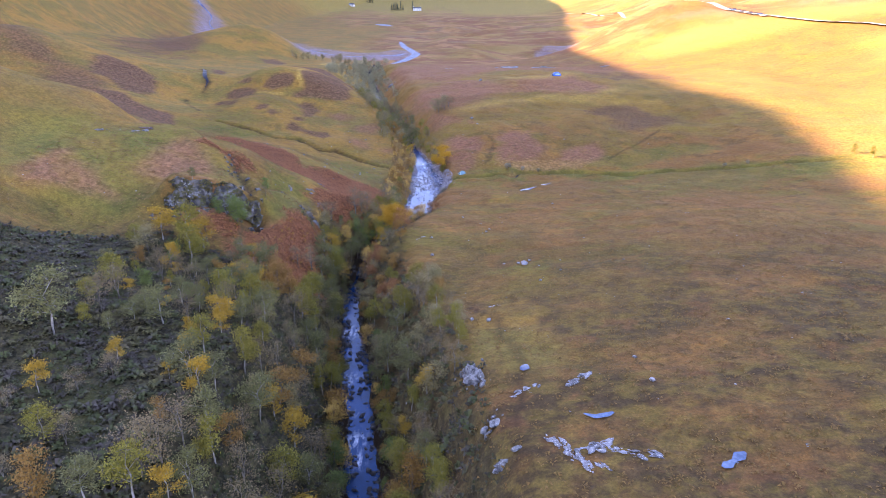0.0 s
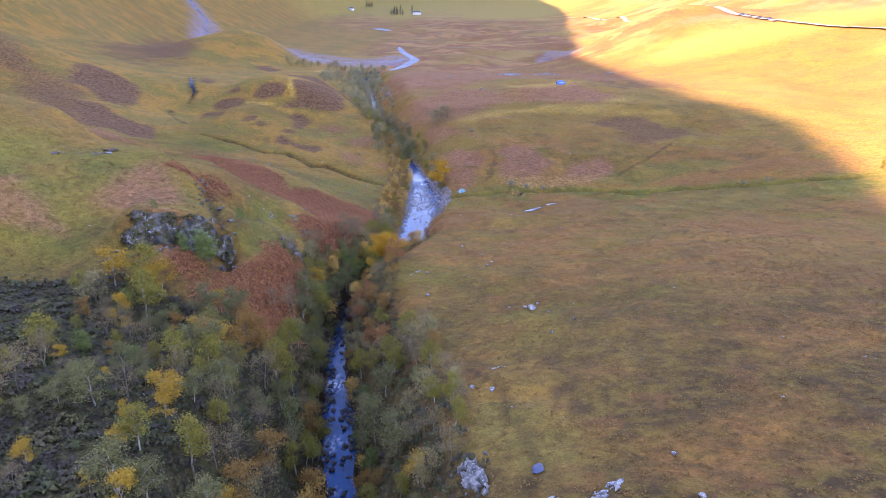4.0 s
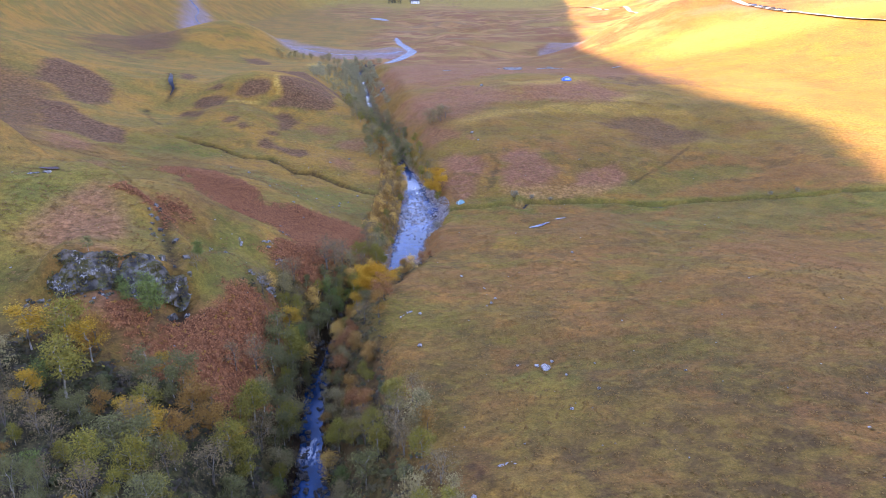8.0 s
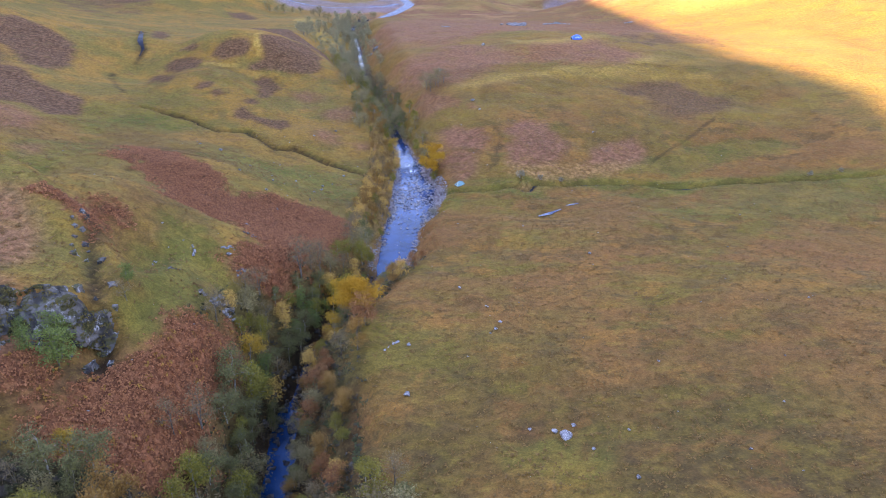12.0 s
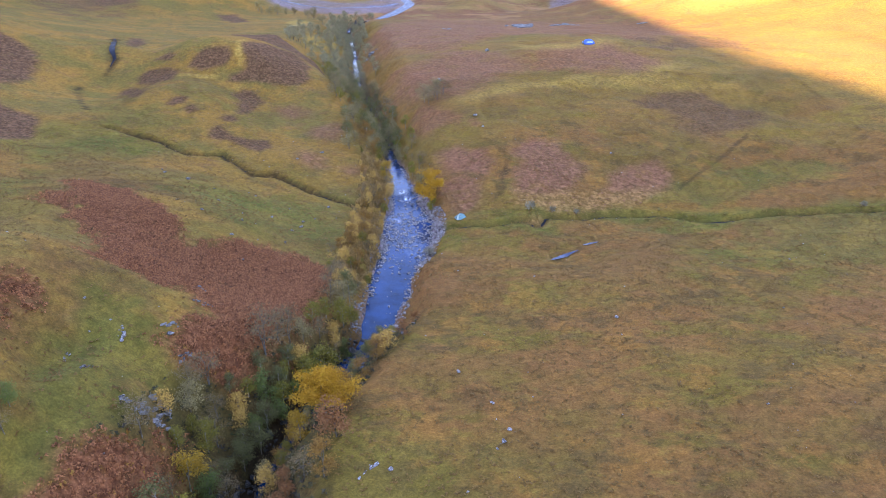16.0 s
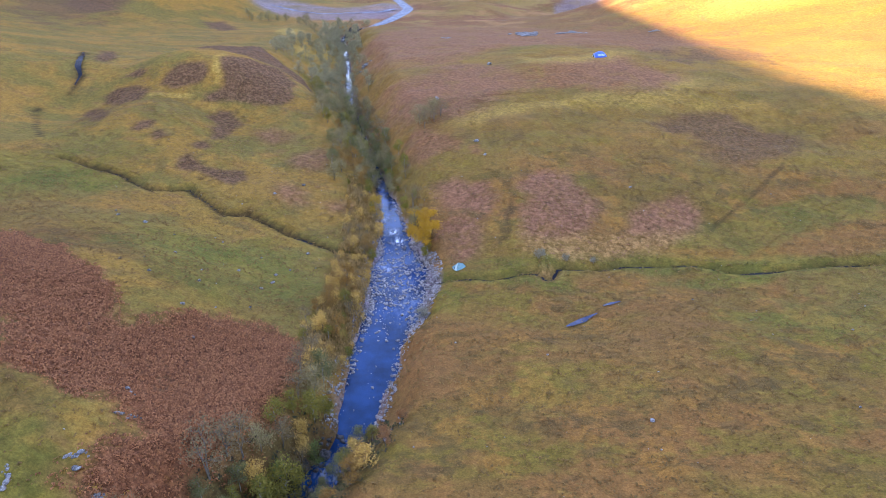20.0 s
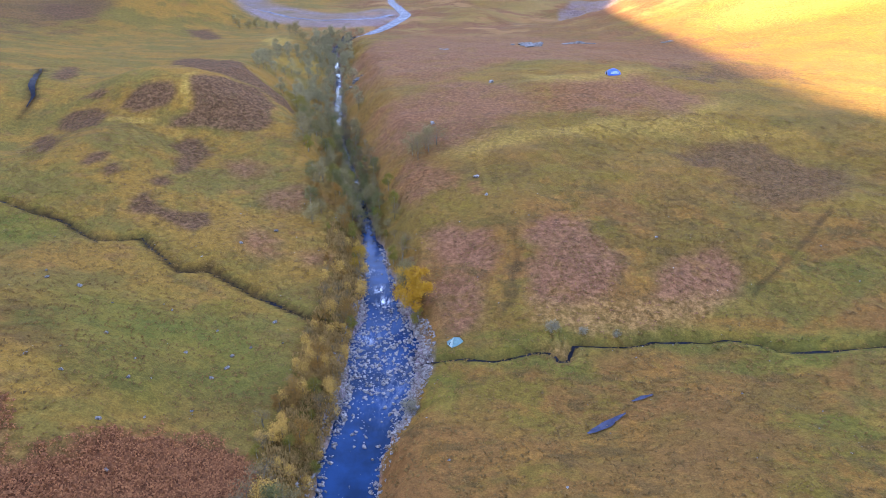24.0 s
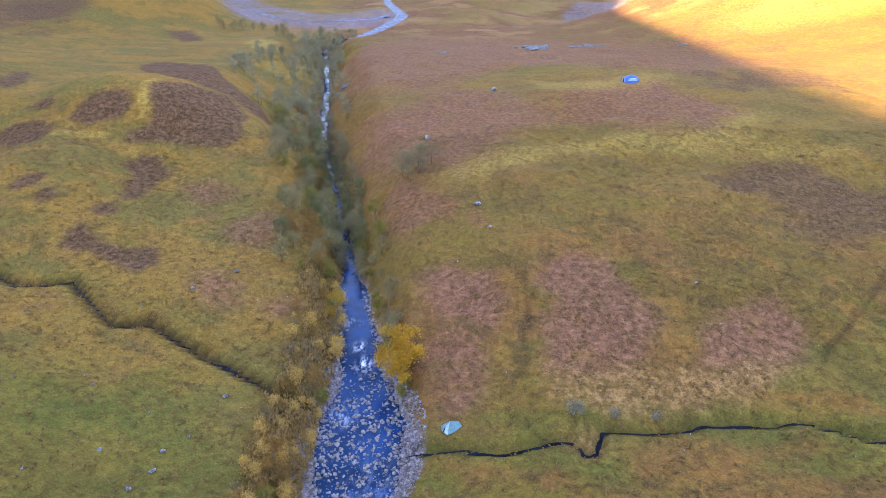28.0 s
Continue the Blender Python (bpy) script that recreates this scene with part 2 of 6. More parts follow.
def vnoise(x, y, size, seed=0):
    """Smooth noise from -1 to 1 with features about as large as size."""
    u, v = np.asarray(x, float) / size + 17.3 * seed, np.asarray(y, float) / size - 9.1 * seed
    i, j = np.floor(u), np.floor(v)
    f, g = u - i, v - j
    f, g = f * f * (3 - 2 * f), g * g * (3 - 2 * g)

    def cell(a, b):
        n = np.sin(a * 127.1 + b * 311.7 + seed * 74.7) * 43758.5453
        return n - np.floor(n)

    low = cell(i, j) * (1 - f) + cell(i + 1, j) * f
    high = cell(i, j + 1) * (1 - f) + cell(i + 1, j + 1) * f
    return 2 * (low * (1 - g) + high * g) - 1


RIVER_Y = (-200, 40, 70, 84, 102, 118, 130, 140, 152, 161, 169, 187, 200, 212, 223, 237, 248, 264, 309, 336, 356, 397, 445, 468, 478, 492, 516, 554, 580, 619, 643, 706, 803, 941, 1500)
RIVER_X = (-5, -9, -11.9, -14.9, -18.2, -20.9, -23.2, -22.6, -20.4, -16.5, -13, -12.3, -10.6, -9.6, -11, -14, -16.5, -20, -32, -38.7, -42.3, -49.3, -58.7, -64, -62, -53.3, -46.9, -39.8, -37, -46, -52.3, -62, -69, -107, -200)


def river_x(y):
    """Where the middle of the river runs, for a y."""
    return sum(np.interp(y + d, RIVER_Y, RIVER_X) for d in (-6, -3, 0, 3, 6)) / 5


def river_half(y):
    return np.interp(y, (40, 90, 110, 122, 128, 148, 160, 168, 176, 195, 207, 218, 226, 240, 262, 300, 350, 400, 470, 490, 510, 560, 590, 640, 900), (2.1, 2.1, 1.7, 1.5, 1.1, 1.2, 1.6, 2.0, 3.2, 3.6, 5.0, 5.2, 3.4, 2.1, 1.2, 0.9, 1.1, 1.0, 1.1, 2.2, 2.8, 3.4, 3.0, 2.6, 2.6))


def water_z(y):
    return np.interp(y, (-200, 60, 160, 215, 226, 232, 300, 400, 468, 486, 560, 640, 2000), (-3.4, -2.4, -1.7, -1.2, -1.0, -0.4, 0.6, 1.3, 2.0, 4.2, 4.5, 4.7, 5.0))


def bank_run(y):
    """How far the slope from the water's edge up to the open ground runs."""
    return np.interp(y, (0, 60, 100, 150, 172, 185, 225, 245, 270, 330, 420, 480, 520, 700), (15, 14, 12, 11, 8, 5, 5, 8, 13, 17, 17, 12, 8, 8))


def smooth(t):
    t = np.clip(t, 0, 1)
    return t * t * (3 - 2 * t)


def soft(t, k):
    return k * np.logaddexp(0, t / k)


def hillsides(x, y):
    """The two mountainsides that the valley lies between, and the flat floor."""
    right = np.interp(y, (0, 250, 400, 550, 700, 1000, 2000), (150, 150, 140, 118, 140, 170, 240))
    left = np.interp(y, (0, 350, 500, 600, 750, 1000, 1400, 2200), (150, 150, 185, 260, 400, 560, 800, 1050))
    z = 5 + 0.30 * soft(x - right, 22) + 0.30 * soft(-x - left, 25)
    return z + 0.16 * soft(y - 2100, 150)


# Knolls and hollows of the nearer ground: centre x, y, reach in x and y, height
KNOLLS_NEAR = (
    (10, -70, 80, 80, 12.7),
    (-60, -60, 80, 80, 9.9),
    (-140, 20, 80, 80, 16.1),
    (60, 40, 80, 80, 16.7),
    (-160, 60, 35, 70, 11.7),
    (160, 70, 80, 80, 11.3),
    (-50, 100, 40, 22, -8.3),
    (-10, 100, 22, 40, -3.2),
    (-90, 120, 80, 80, 27.7),
    (60, 130, 30, 30, 4.0),
    (-130, 140, 35, 70, 18.5),
    (-90, 150, 22, 22, 3.7),
)
# The basin where the side streams meet: centre x, y, reach in x and y, height
KNOLLS_MIDDLE = (
    (-20, 180, 35, 70, -8.4),
    (40, 210, 40, 22, -4.5),
    (-40, 230, 40, 22, -2.4),
    (80, 240, 35, 70, -1.2),
    (10, 250, 22, 40, 2.4),
    (130, 280, 35, 70, 5.8),
    (-70, 280, 22, 22, 7.6),
    (-110, 280, 22, 22, -4.4),
    (-190, 290, 30, 30, 12.8),
    (-150, 300, 80, 80, 15.5),
    (-60, 270, 20, 18, -3.8),
    (-104, 283, 18, 16, -3.4),
    (-77, 287, 12, 9, -4.2),
    (-82, 308, 17, 12, 3.0),
    (78, 255, 12, 12, 2.5),
)
# The ridge behind it and the hills of the main valley: centre x, y, reach in x and y, height
KNOLLS_FAR = (
    (-70, 320, 22, 40, 7.5),
    (50, 340, 80, 80, 13.6),
    (-70, 410, 80, 80, 6.4),
    (180, 470, 80, 80, 10.3),
    (-176, 520, 40, 55, 17.0),
    (-150, 530, 30, 30, 11.3),
    (130, 550, 80, 80, 6.6),
    (158, 565, 50, 60, 22.0),
    (90, 590, 40, 22, -10.3),
)

# Lesser swells of the left-hand slope and the basin floor: centre x, y, reach in x and y, height
KNOLLS_LEFT = (
    (-52, 150, 14, 14, 5.9),
    (-88, 126, 20, 20, -6.2),
    (-64, 282, 14, 14, -5.7),
    (-46, 114, 9, 9, 3.2),
    (-34, 144, 9, 9, -3.4),
    (-46, 186, 14, 14, 3.6),
    (-94, 234, 28, 28, -2.4),
    (-106, 300, 28, 28, 2.4),
    (-64, 102, 9, 9, -2.1),
    (-40, 240, 9, 9, 1.8),
    (80, 264, 20, 20, -1.6),
    (-70, 156, 9, 9, -2.8),
    (20, 192, 9, 9, -1.6),
    (-46, 102, 9, 9, 1.9),
    (-64, 180, 9, 9, 1.5),
    (-82, 198, 9, 9, -1.5),
)

# The side streams: x and y along each, from the river outwards
BROOK_RIGHT = ((-4.5, 211), (-2.6, 210.9), (3.1, 210.4), (6.9, 210.0), (12.3, 211.4), (15.0, 211.6), (16.2, 209.5), (17.7, 209.8), (19.1, 213.5), (24.0, 213.4), (31.6, 215.3), (41.1, 215.7), (44.0, 216.4), (47.9, 215.5), (51.2, 213.9), (59.2, 213.6), (75, 214.5), (120, 210))
BROOK_LEFT = ((-16, 217), (-24.7, 221.9), (-27.3, 223.8), (-32.3, 226.1), (-39.6, 229.8), (-44.0, 232.2), (-48.7, 230.6), (-53.8, 234.7), (-59.1, 239.6), (-66.0, 236.4), (-74.5, 241.4), (-90, 246))
GULLY = ((-37.4, 114), (-38, 118), (-40, 122.5), (-43.5, 128.5), (-46.6, 135), (-48, 139))


def path_distance(x, y, path):
    """Distance from places to a line of straight pieces."""
    best = np.full(np.shape(x), 1e9)
    for (ax, ay), (bx, by) in zip(path, path[1:]):
        dx, dy = bx - ax, by - ay
        t = np.clip(((x - ax) * dx + (y - ay) * dy) / (dx * dx + dy * dy), 0, 1)
        best = np.minimum(best, np.hypot(x - ax - t * dx, y - ay - t * dy))
    return best


# The crest of the near left-hand knoll, behind which the ground falls away: x and y along it
CREST_X = (-135, -110, -90, -75, -66, -56.5, -48, -43, -38)
CREST_Y = (185, 172, 161, 153, 148, 140.5, 136, 131, 125)


def crest(x, y):
    north = y - np.interp(x, CREST_X, CREST_Y) + 0.8 * vnoise(x, y, 5, 65)
    there = smooth((x + 135) / 25) * smooth((-37 - x) / 5)
    return there * (0.9 * np.exp(-(north / 4.5) ** 2) - 3.4 * smooth(north / 6) * np.exp(-(np.maximum(north, 0) / 26) ** 2))


def land(x, y):
    """The open ground, before river and streams cut into it."""
    z = hillsides(x, y) + crest(x, y)
    for cx, cy, rx, ry, h in KNOLLS_NEAR + KNOLLS_MIDDLE + KNOLLS_FAR + KNOLLS_LEFT:
        z = z + h * np.exp(-((x - cx) / rx) ** 2 - ((y - cy) / ry) ** 2)
    # a rock step on the left-hand knoll
    front = 116.7 + 0.5 * (x + 46) + 0.9 * vnoise(x, y, 6, 61)
    wide = smooth((x + 56) / 4) * smooth((-36 - x) / 3)
    up = smooth((y - front) / 1.6 + 0.5)
    cut = path_distance(x + 0.5 * vnoise(x, y, 3, 62), y, GULLY)
    z = z - 1.5 * np.exp(-(cut / 1.5) ** 2) * smooth((y - 112) / 5) * smooth((141 - y) / 8)
    return z + wide * (2.8 * up * np.exp(-(np.maximum(y - front, 0) / 14) ** 2) - 1.8 * (1 - up) * np.exp(-(np.minimum(y - front, 0) / 5) ** 2))


def ridge(x, y):
    """The mountain on the sunless side, whose crest cuts off the sun."""
    crest = np.interp(y, SHADE_Y, SHADE_X)
    top = 13 + (crest + 700) * SUN_SLOPE
    rise = np.maximum(top - hillsides(-700.0, y), 0)
    t = np.clip((-x - 260) / 440, 0, 1)
    back = np.clip((-x - 700) / 700, 0, 1)
    return rise * t ** 1.2 * (1 - back) ** 1.5


SUN_SLOPE = math.tan(radians(28))
SHADE_Y = (-400, 100, 173, 199, 231, 250, 262, 270, 283, 296, 306, 318, 326, 350, 392, 440, 497, 514, 560, 600, 741, 1250, 1731, 3000)
SHADE_X = (90, 102, 115, 121, 130, 134, 137, 137, 134, 128, 122, 117, 114, 110, 111, 107, 101, 98, 101, 107, 128, 200, 255, 300)


def ground_z(x, y, fine=True):
    """Height of the ground."""
    x, y = np.asarray(x, float), np.asarray(y, float)
    z = land(x, y)
    near = np.clip(1.2 - np.hypot(x, y - 180) / 900, 0.2, 1)
    if fine:
        z = z + near * (0.55 * vnoise(x, y, 14, 1) + 0.3 * vnoise(x + y * 0.3, y, 5, 2) + 0.13 * vnoise(x, y, 2.2, 3))
    z = z + smooth((y - 470) / 120) * smooth((1300 - y) / 300) * (5.5 * vnoise(x, y, 62, 14) + 2.2 * vnoise(x, y, 24, 15)) * smooth((np.abs(x - river_x(y)) - 6) / 45) * smooth((x + 130) / 60) * (1 - np.exp(-((x + 95) / 60) ** 2 - ((y - 555) / 70) ** 2))
    for brook in (BROOK_RIGHT, BROOK_LEFT):
        d = path_distance(x + 0.4 * vnoise(x, y, 4, 8), y + 0.4 * vnoise(x, y, 4, 9), brook)
        z = z - 0.95 * np.exp(-(d / 0.85) ** 4) - 0.12 * np.exp(-(d / 2.2) ** 2)
    d = np.abs(x - river_x(y)) + 1.0 * vnoise(x, y, 7, 5) + 0.5 * vnoise(x, y, 2.6, 6)
    d = d + 0.15 * np.maximum(y - 680, 0)
    w = water_z(y)
    west = 1 + smooth((river_x(y) - x) / 3) * np.interp(y, (300, 335, 390, 430, 465), (0, 0.8, 1.0, 0.4, 0))
    t = np.clip((d - river_half(y)) / (bank_run(y) * west), 0, 1)
    s = 0.55 * smooth(t) + 0.45 * (1 - (1 - t) ** 2)
    craggy = np.where((s > 0.05) & (s < 0.9), 1.0, 0.0) * s * (1 - s) * 4
    z = w + (z - w) * s + craggy * bank_run(y) * 0.07 * vnoise(x, y, 3, 7)
    z = z + np.interp(y, (50, 60, 160, 172), (0, 1, 1, 0)) * 1.5 * smooth((d - river_half(y) - 0.1) / 1.2) * (1 - smooth(t * 1.15))
    bed = np.clip((river_half(y) + 0.6 - d) / 1.5, 0, 1)
    return z - bed * 0.7 + ridge(x, y)

# ---------------------------------------------------------------- helpers for things


def mesh_of(name, verts, faces, material, smooth_shading=False):
    me = bpy.data.meshes.new(name)
    me.from_pydata([tuple(v) for v in verts], [], [tuple(f) for f in faces])
    me.materials.append(material)
    if smooth_shading:
        me.shade_smooth()
    return me


def fast_mesh(name, verts, faces, material):
    """A mesh from arrays: places and equal-sided faces."""
    verts, faces = np.asarray(verts, np.float32), np.asarray(faces, np.int32)
    me = bpy.data.meshes.new(name)
    me.vertices.add(len(verts))
    me.vertices.foreach_set("co", verts.ravel())
    n, k = faces.shape
    me.loops.add(n * k)
    me.loops.foreach_set("vertex_index", faces.ravel())
    me.polygons.add(n)
    me.polygons.foreach_set("loop_start", np.arange(0, n * k, k, dtype=np.int32))
    me.update(calc_edges=True)
    me.validate()
    me.materials.append(material)
    return me


def set_field(me, name, values):
    me.attributes.new(name, "FLOAT", "POINT").data.foreach_set("value", np.asarray(values, np.float32).ravel())


def part(name, bm, material, parent, label=""):
    """Links a bmesh as one mesh object under a thing or a part."""
    me = bpy.data.meshes.new(name)
    bm.to_mesh(me)
    bm.free()
    me.materials.append(material)
    ob = new(name, me)
    ob.parent = parent
    return tagged(ob, label)


def child(name, me, parent, m=None, label=""):
    ob = new(name, me)
    ob.parent = parent
    if m is not None:
        ob.matrix_basis = m
    return tagged(ob, label)


def gz(x, y):
    return float(ground_z(x, y))


# ---------------------------------------------------------------- vegetation zones
# Patches with an outline of their own: x and y round each
MOOR_BASIN = (
    ((-85, 291.5), (-83.5, 296.5), (-81.5, 299), (-74.5, 299.5), (-72.5, 297), (-73.5, 293), (-77, 291), (-81, 290)),
    ((-101.5, 289.5), (-99, 293), (-92.5, 293.5), (-87.5, 290), (-87, 282.5), (-93, 282), (-99, 286)),
    ((-103.5, 282.5), (-100, 284.5), (-90.5, 271.5), (-89.5, 265.5), (-92.5, 266)),
    ((-68, 277), (-66.5, 284), (-61.5, 284), (-58.5, 277.5), (-59, 267), (-62, 264.5), (-64.5, 270.5), (-64, 274)),
    ((-80.5, 260), (-79, 264), (-76, 265.5), (-75.5, 262.5), (-78, 259)),
    ((-74.5, 258.5), (-73.5, 262.5), (-71.5, 259.5), (-73, 257)),
    ((-65, 247.5), (-65.5, 253), (-63.5, 255), (-60.5, 251.5), (-56.5, 249.5), (-50.5, 251), (-48.5, 246.5), (-50.5, 243), (-55.5, 245), (-60, 247.5), (-63.5, 247)),
)
MOOR_RIM = (
    ((-71.5, 304), (-66.5, 310.5), (-60.5, 312.5), (-55, 313.5), (-49.5, 305.5), (-48, 292.5), (-53.5, 288.5), (-62.5, 288), (-72, 285.5), (-71, 289.5), (-67.5, 292), (-68, 296.5)),
    ((-98.5, 356.5), (-101, 373.5), (-85.5, 364), (-63, 330.5), (-51.5, 322.5), (-47.5, 316.5), (-49.5, 308), (-56.5, 313.5), (-63.5, 313.5), (-70, 312), (-75.5, 311.5)),
    ((-113, 310.5), (-119.5, 329), (-117, 332), (-108.5, 316), (-108.5, 308)),
    ((-98, 298.5), (-94.5, 301), (-91.5, 299), (-92.5, 296.5)),
    ((-65, 258.5), (-63, 263), (-61, 260), (-63.5, 257.5)),
    ((-137, 468.5), (-129.5, 477), (-111.5, 449.5), (-117.5, 444.5), (-131.5, 460)),
)
MOOR_HILL = (
    ((-153.5, 281), (-155, 300), (-140.5, 295), (-131, 290.5), (-123.5, 272.5), (-126, 262), (-132.5, 262), (-142, 273), (-148, 271)),
    ((-139.5, 256), (-130, 257), (-119, 248.5), (-104.5, 242), (-99, 229), (-102, 220), (-113.5, 227.5), (-118, 221.5)),
    ((-223.5, 493), (-186.5, 477), (-178, 464), (-193.5, 454), (-206.5, 464.5)),
)
MOOR_FLANK = (
    ((-266, 400), (-178, 287.5), (-163, 278.5), (-147, 273.5), (-130, 251), (-88.5, 158), (-165.5, 267), (-181, 268)),
    ((-279, 627.5), (-279.5, 692.5), (-178, 483.5), (-181, 463), (-197.5, 466.5)),
)
MOOR_RIGHT = (
    ((50, 276.5), (62, 283.5), (73.5, 284.5), (77.5, 275), (85, 270), (79, 257.5), (69, 252), (61, 255), (60, 263.5), (59, 270.5), (51.5, 272)),
)
BRACKEN_BAND = (
    ((-65, 177.5), (-64, 179.5), (-57.5, 175), (-55.5, 177.5), (-51, 176.5), (-47, 175), (-43.5, 170.5), (-39, 171.5), (-33.5, 180.5), (-27.5, 186.5), (-22.5, 178), (-22.5, 169.5), (-24, 159.5), (-28, 148.5), (-33, 145), (-34.5, 147.5), (-32.5, 153.5), (-35, 158.5), (-39.5, 158.5), (-44.5, 159.5), (-47, 157), (-53.5, 170.5), (-60.5, 174)),
    ((-54, 138), (-53, 142), (-52, 145), (-49, 147.5), (-46.5, 147), (-46, 144), (-48, 141.5), (-46, 134.5), (-48.5, 136.5), (-51.5, 137.5)),
)
BRACKEN_FOOT = (
    ((-39.5, 106.5), (-37, 113), (-34.5, 118.5), (-33.5, 124.5), (-31.5, 133), (-30, 137), (-29.5, 131.5), (-28, 128.5), (-27.5, 123.5), (-27, 115), (-27, 111), (-28, 105.5), (-30.5, 104.5), (-33.5, 104), (-37, 105.5)),
    ((-44, 110.5), (-42.5, 113), (-40, 112), (-40, 109.5), (-42.5, 108.5)),
)
BRACKEN_SLOPE = (
    ((-73, 198.5), (-64.5, 194), (-59.5, 193), (-50, 184.5), (-46, 179.5), (-42, 176.5), (-39, 180.5), (-33.5, 186.5), (-29, 187.5), (-23.5, 186), (-20, 184.5), (-20.5, 179), (-20.5, 173.5), (-21.5, 168), (-24, 163), (-25, 159), (-27, 154.5), (-27, 152.5), (-34, 146.5), (-33.5, 150.5), (-32.5, 154), (-33, 158), (-35, 161.5), (-39, 164), (-42.5, 163.5), (-46, 167.5), (-50, 164)),
)
FADED_BASIN = (
    ((-53.5, 273.5), (-50, 276.5), (-43.5, 274.5), (-43.5, 270), (-47.5, 268), (-52, 270)),
    ((-41, 241.5), (-39, 246), (-33.5, 242.5), (-33, 238), (-36, 236), (-38.5, 237.5)),
    ((-29, 239.5), (-23.5, 241), (-22, 239), (-26.5, 237)),
    ((-42, 260.5), (-35.5, 266), (-28, 264), (-32.5, 255), (-39.5, 255)),
)
FADED_KNOLL = (
    ((-60.5, 122.5), (-61.5, 132.5), (-58.5, 138), (-54, 136.5), (-50.5, 132.5), (-49, 123), (-53.5, 119), (-58, 120)),
    ((-76.5, 109), (-77, 116.5), (-76.5, 123), (-75, 125), (-73, 119.5), (-68.5, 117.5), (-63, 114.5), (-60.5, 112), (-65, 111.5), (-68.5, 111), (-71.5, 109), (-74, 107)),
    ((-50, 117.5), (-47, 118.5), (-42.5, 115), (-41.5, 110.5), (-45.5, 109.5)),
)
FADED_RIDGE = (
    ((-112.5, 213), (-111.5, 222.5), (-98, 209.5), (-91, 196), (-92, 189), (-96.5, 189)),
    ((-78, 171.5), (-78, 179), (-73.5, 172), (-74.5, 167)),
)
FADED_RIGHT = (
    ((-13, 276), (-5.5, 273), (-1.5, 267), (-4.5, 258.5), (-8.5, 255), (-13.5, 267.5)),
    ((-6, 244), (0, 246), (6, 243), (8.5, 236.5), (7.5, 231), (3, 231.5), (-0.5, 233), (-3.5, 236)),
    ((-4.5, 225), (-0.5, 231.5), (5, 229), (5.5, 223), (4.5, 217), (1, 215.5), (-3.5, 219)),
    ((13, 244.5), (18.5, 248), (24, 247.5), (28, 241), (30, 236.5), (30, 231.5), (27, 226), (22.5, 222.5), (13, 221), (13.5, 229.5), (15, 236.5), (13, 239)),
    ((35, 230.5), (40, 233), (44.5, 238), (48.5, 238.5), (50.5, 234), (50, 230), (46.5, 225), (39, 222.5), (34.5, 224.5)),
)
FADED_HILL = (
    ((-25, 319.5), (-17, 319.5), (-1.5, 334.5), (14.5, 328.5), (20, 319.5), (20, 304), (7, 292), (-0.5, 283.5), (-9.5, 280), (-20, 291.5)),
    ((29.5, 322.5), (53.5, 329), (58.5, 317.5), (66.5, 310), (59.5, 300.5), (40.5, 301), (28.5, 305)),
    ((-43.5, 405.5), (-27, 483.5), (23.5, 488.5), (90, 427), (99, 373), (66, 345.5), (16, 360), (-8.5, 336.5), (-30, 346.5)),
)
FERN_FRINGE = (
    ((12.5, 222.5), (17, 220.5), (24, 222.5), (33.5, 223.5), (46, 226.5), (46.5, 224), (40.5, 221.5), (32, 217.5), (21.5, 216), (13.5, 217)),
    ((15, 213), (18.5, 213.5), (17.5, 210), (16, 210.5)),
)
GREEN_BASIN = (
    ((-92, 212), (-96.5, 235), (-89, 243.5), (-80, 245), (-72, 241), (-75.5, 233), (-86, 222.5), (-87, 207.5)),
)
GREEN_FLAT = (
    ((-54, 203.5), (-55, 211.5), (-49.5, 214), (-43, 215.5), (-36, 214), (-35.5, 210), (-41, 203.5), (-44.5, 198.5), (-46.5, 193)),
)
GREEN_KNOLL = (((-93.5, 135), (-81.5, 143.5), (-62, 140.5), (-47.5, 135.5), (-44, 128.5), (-53.5, 118), (-55.5, 105), (-71.5, 97.5)),)
GREEN_MEADOW = (((-62, 215.5), (-48.5, 218.5), (-30, 216.5), (-23.5, 209.5), (-20.5, 191), (-39.5, 181.5)),)
STRAW_CREST = (
    ((19.5, 336), (30.5, 332), (47.5, 336.5), (58, 339.5), (49, 323.5), (29.5, 324)),
    ((-3, 277), (5.5, 285.5), (19, 290), (32.5, 294), (52.5, 295), (68, 310), (72, 309), (63.5, 292.5), (71, 290.5), (84, 291.5), (75.5, 286), (50.5, 287.5), (33, 288), (18, 282), (7, 275.5)),
)
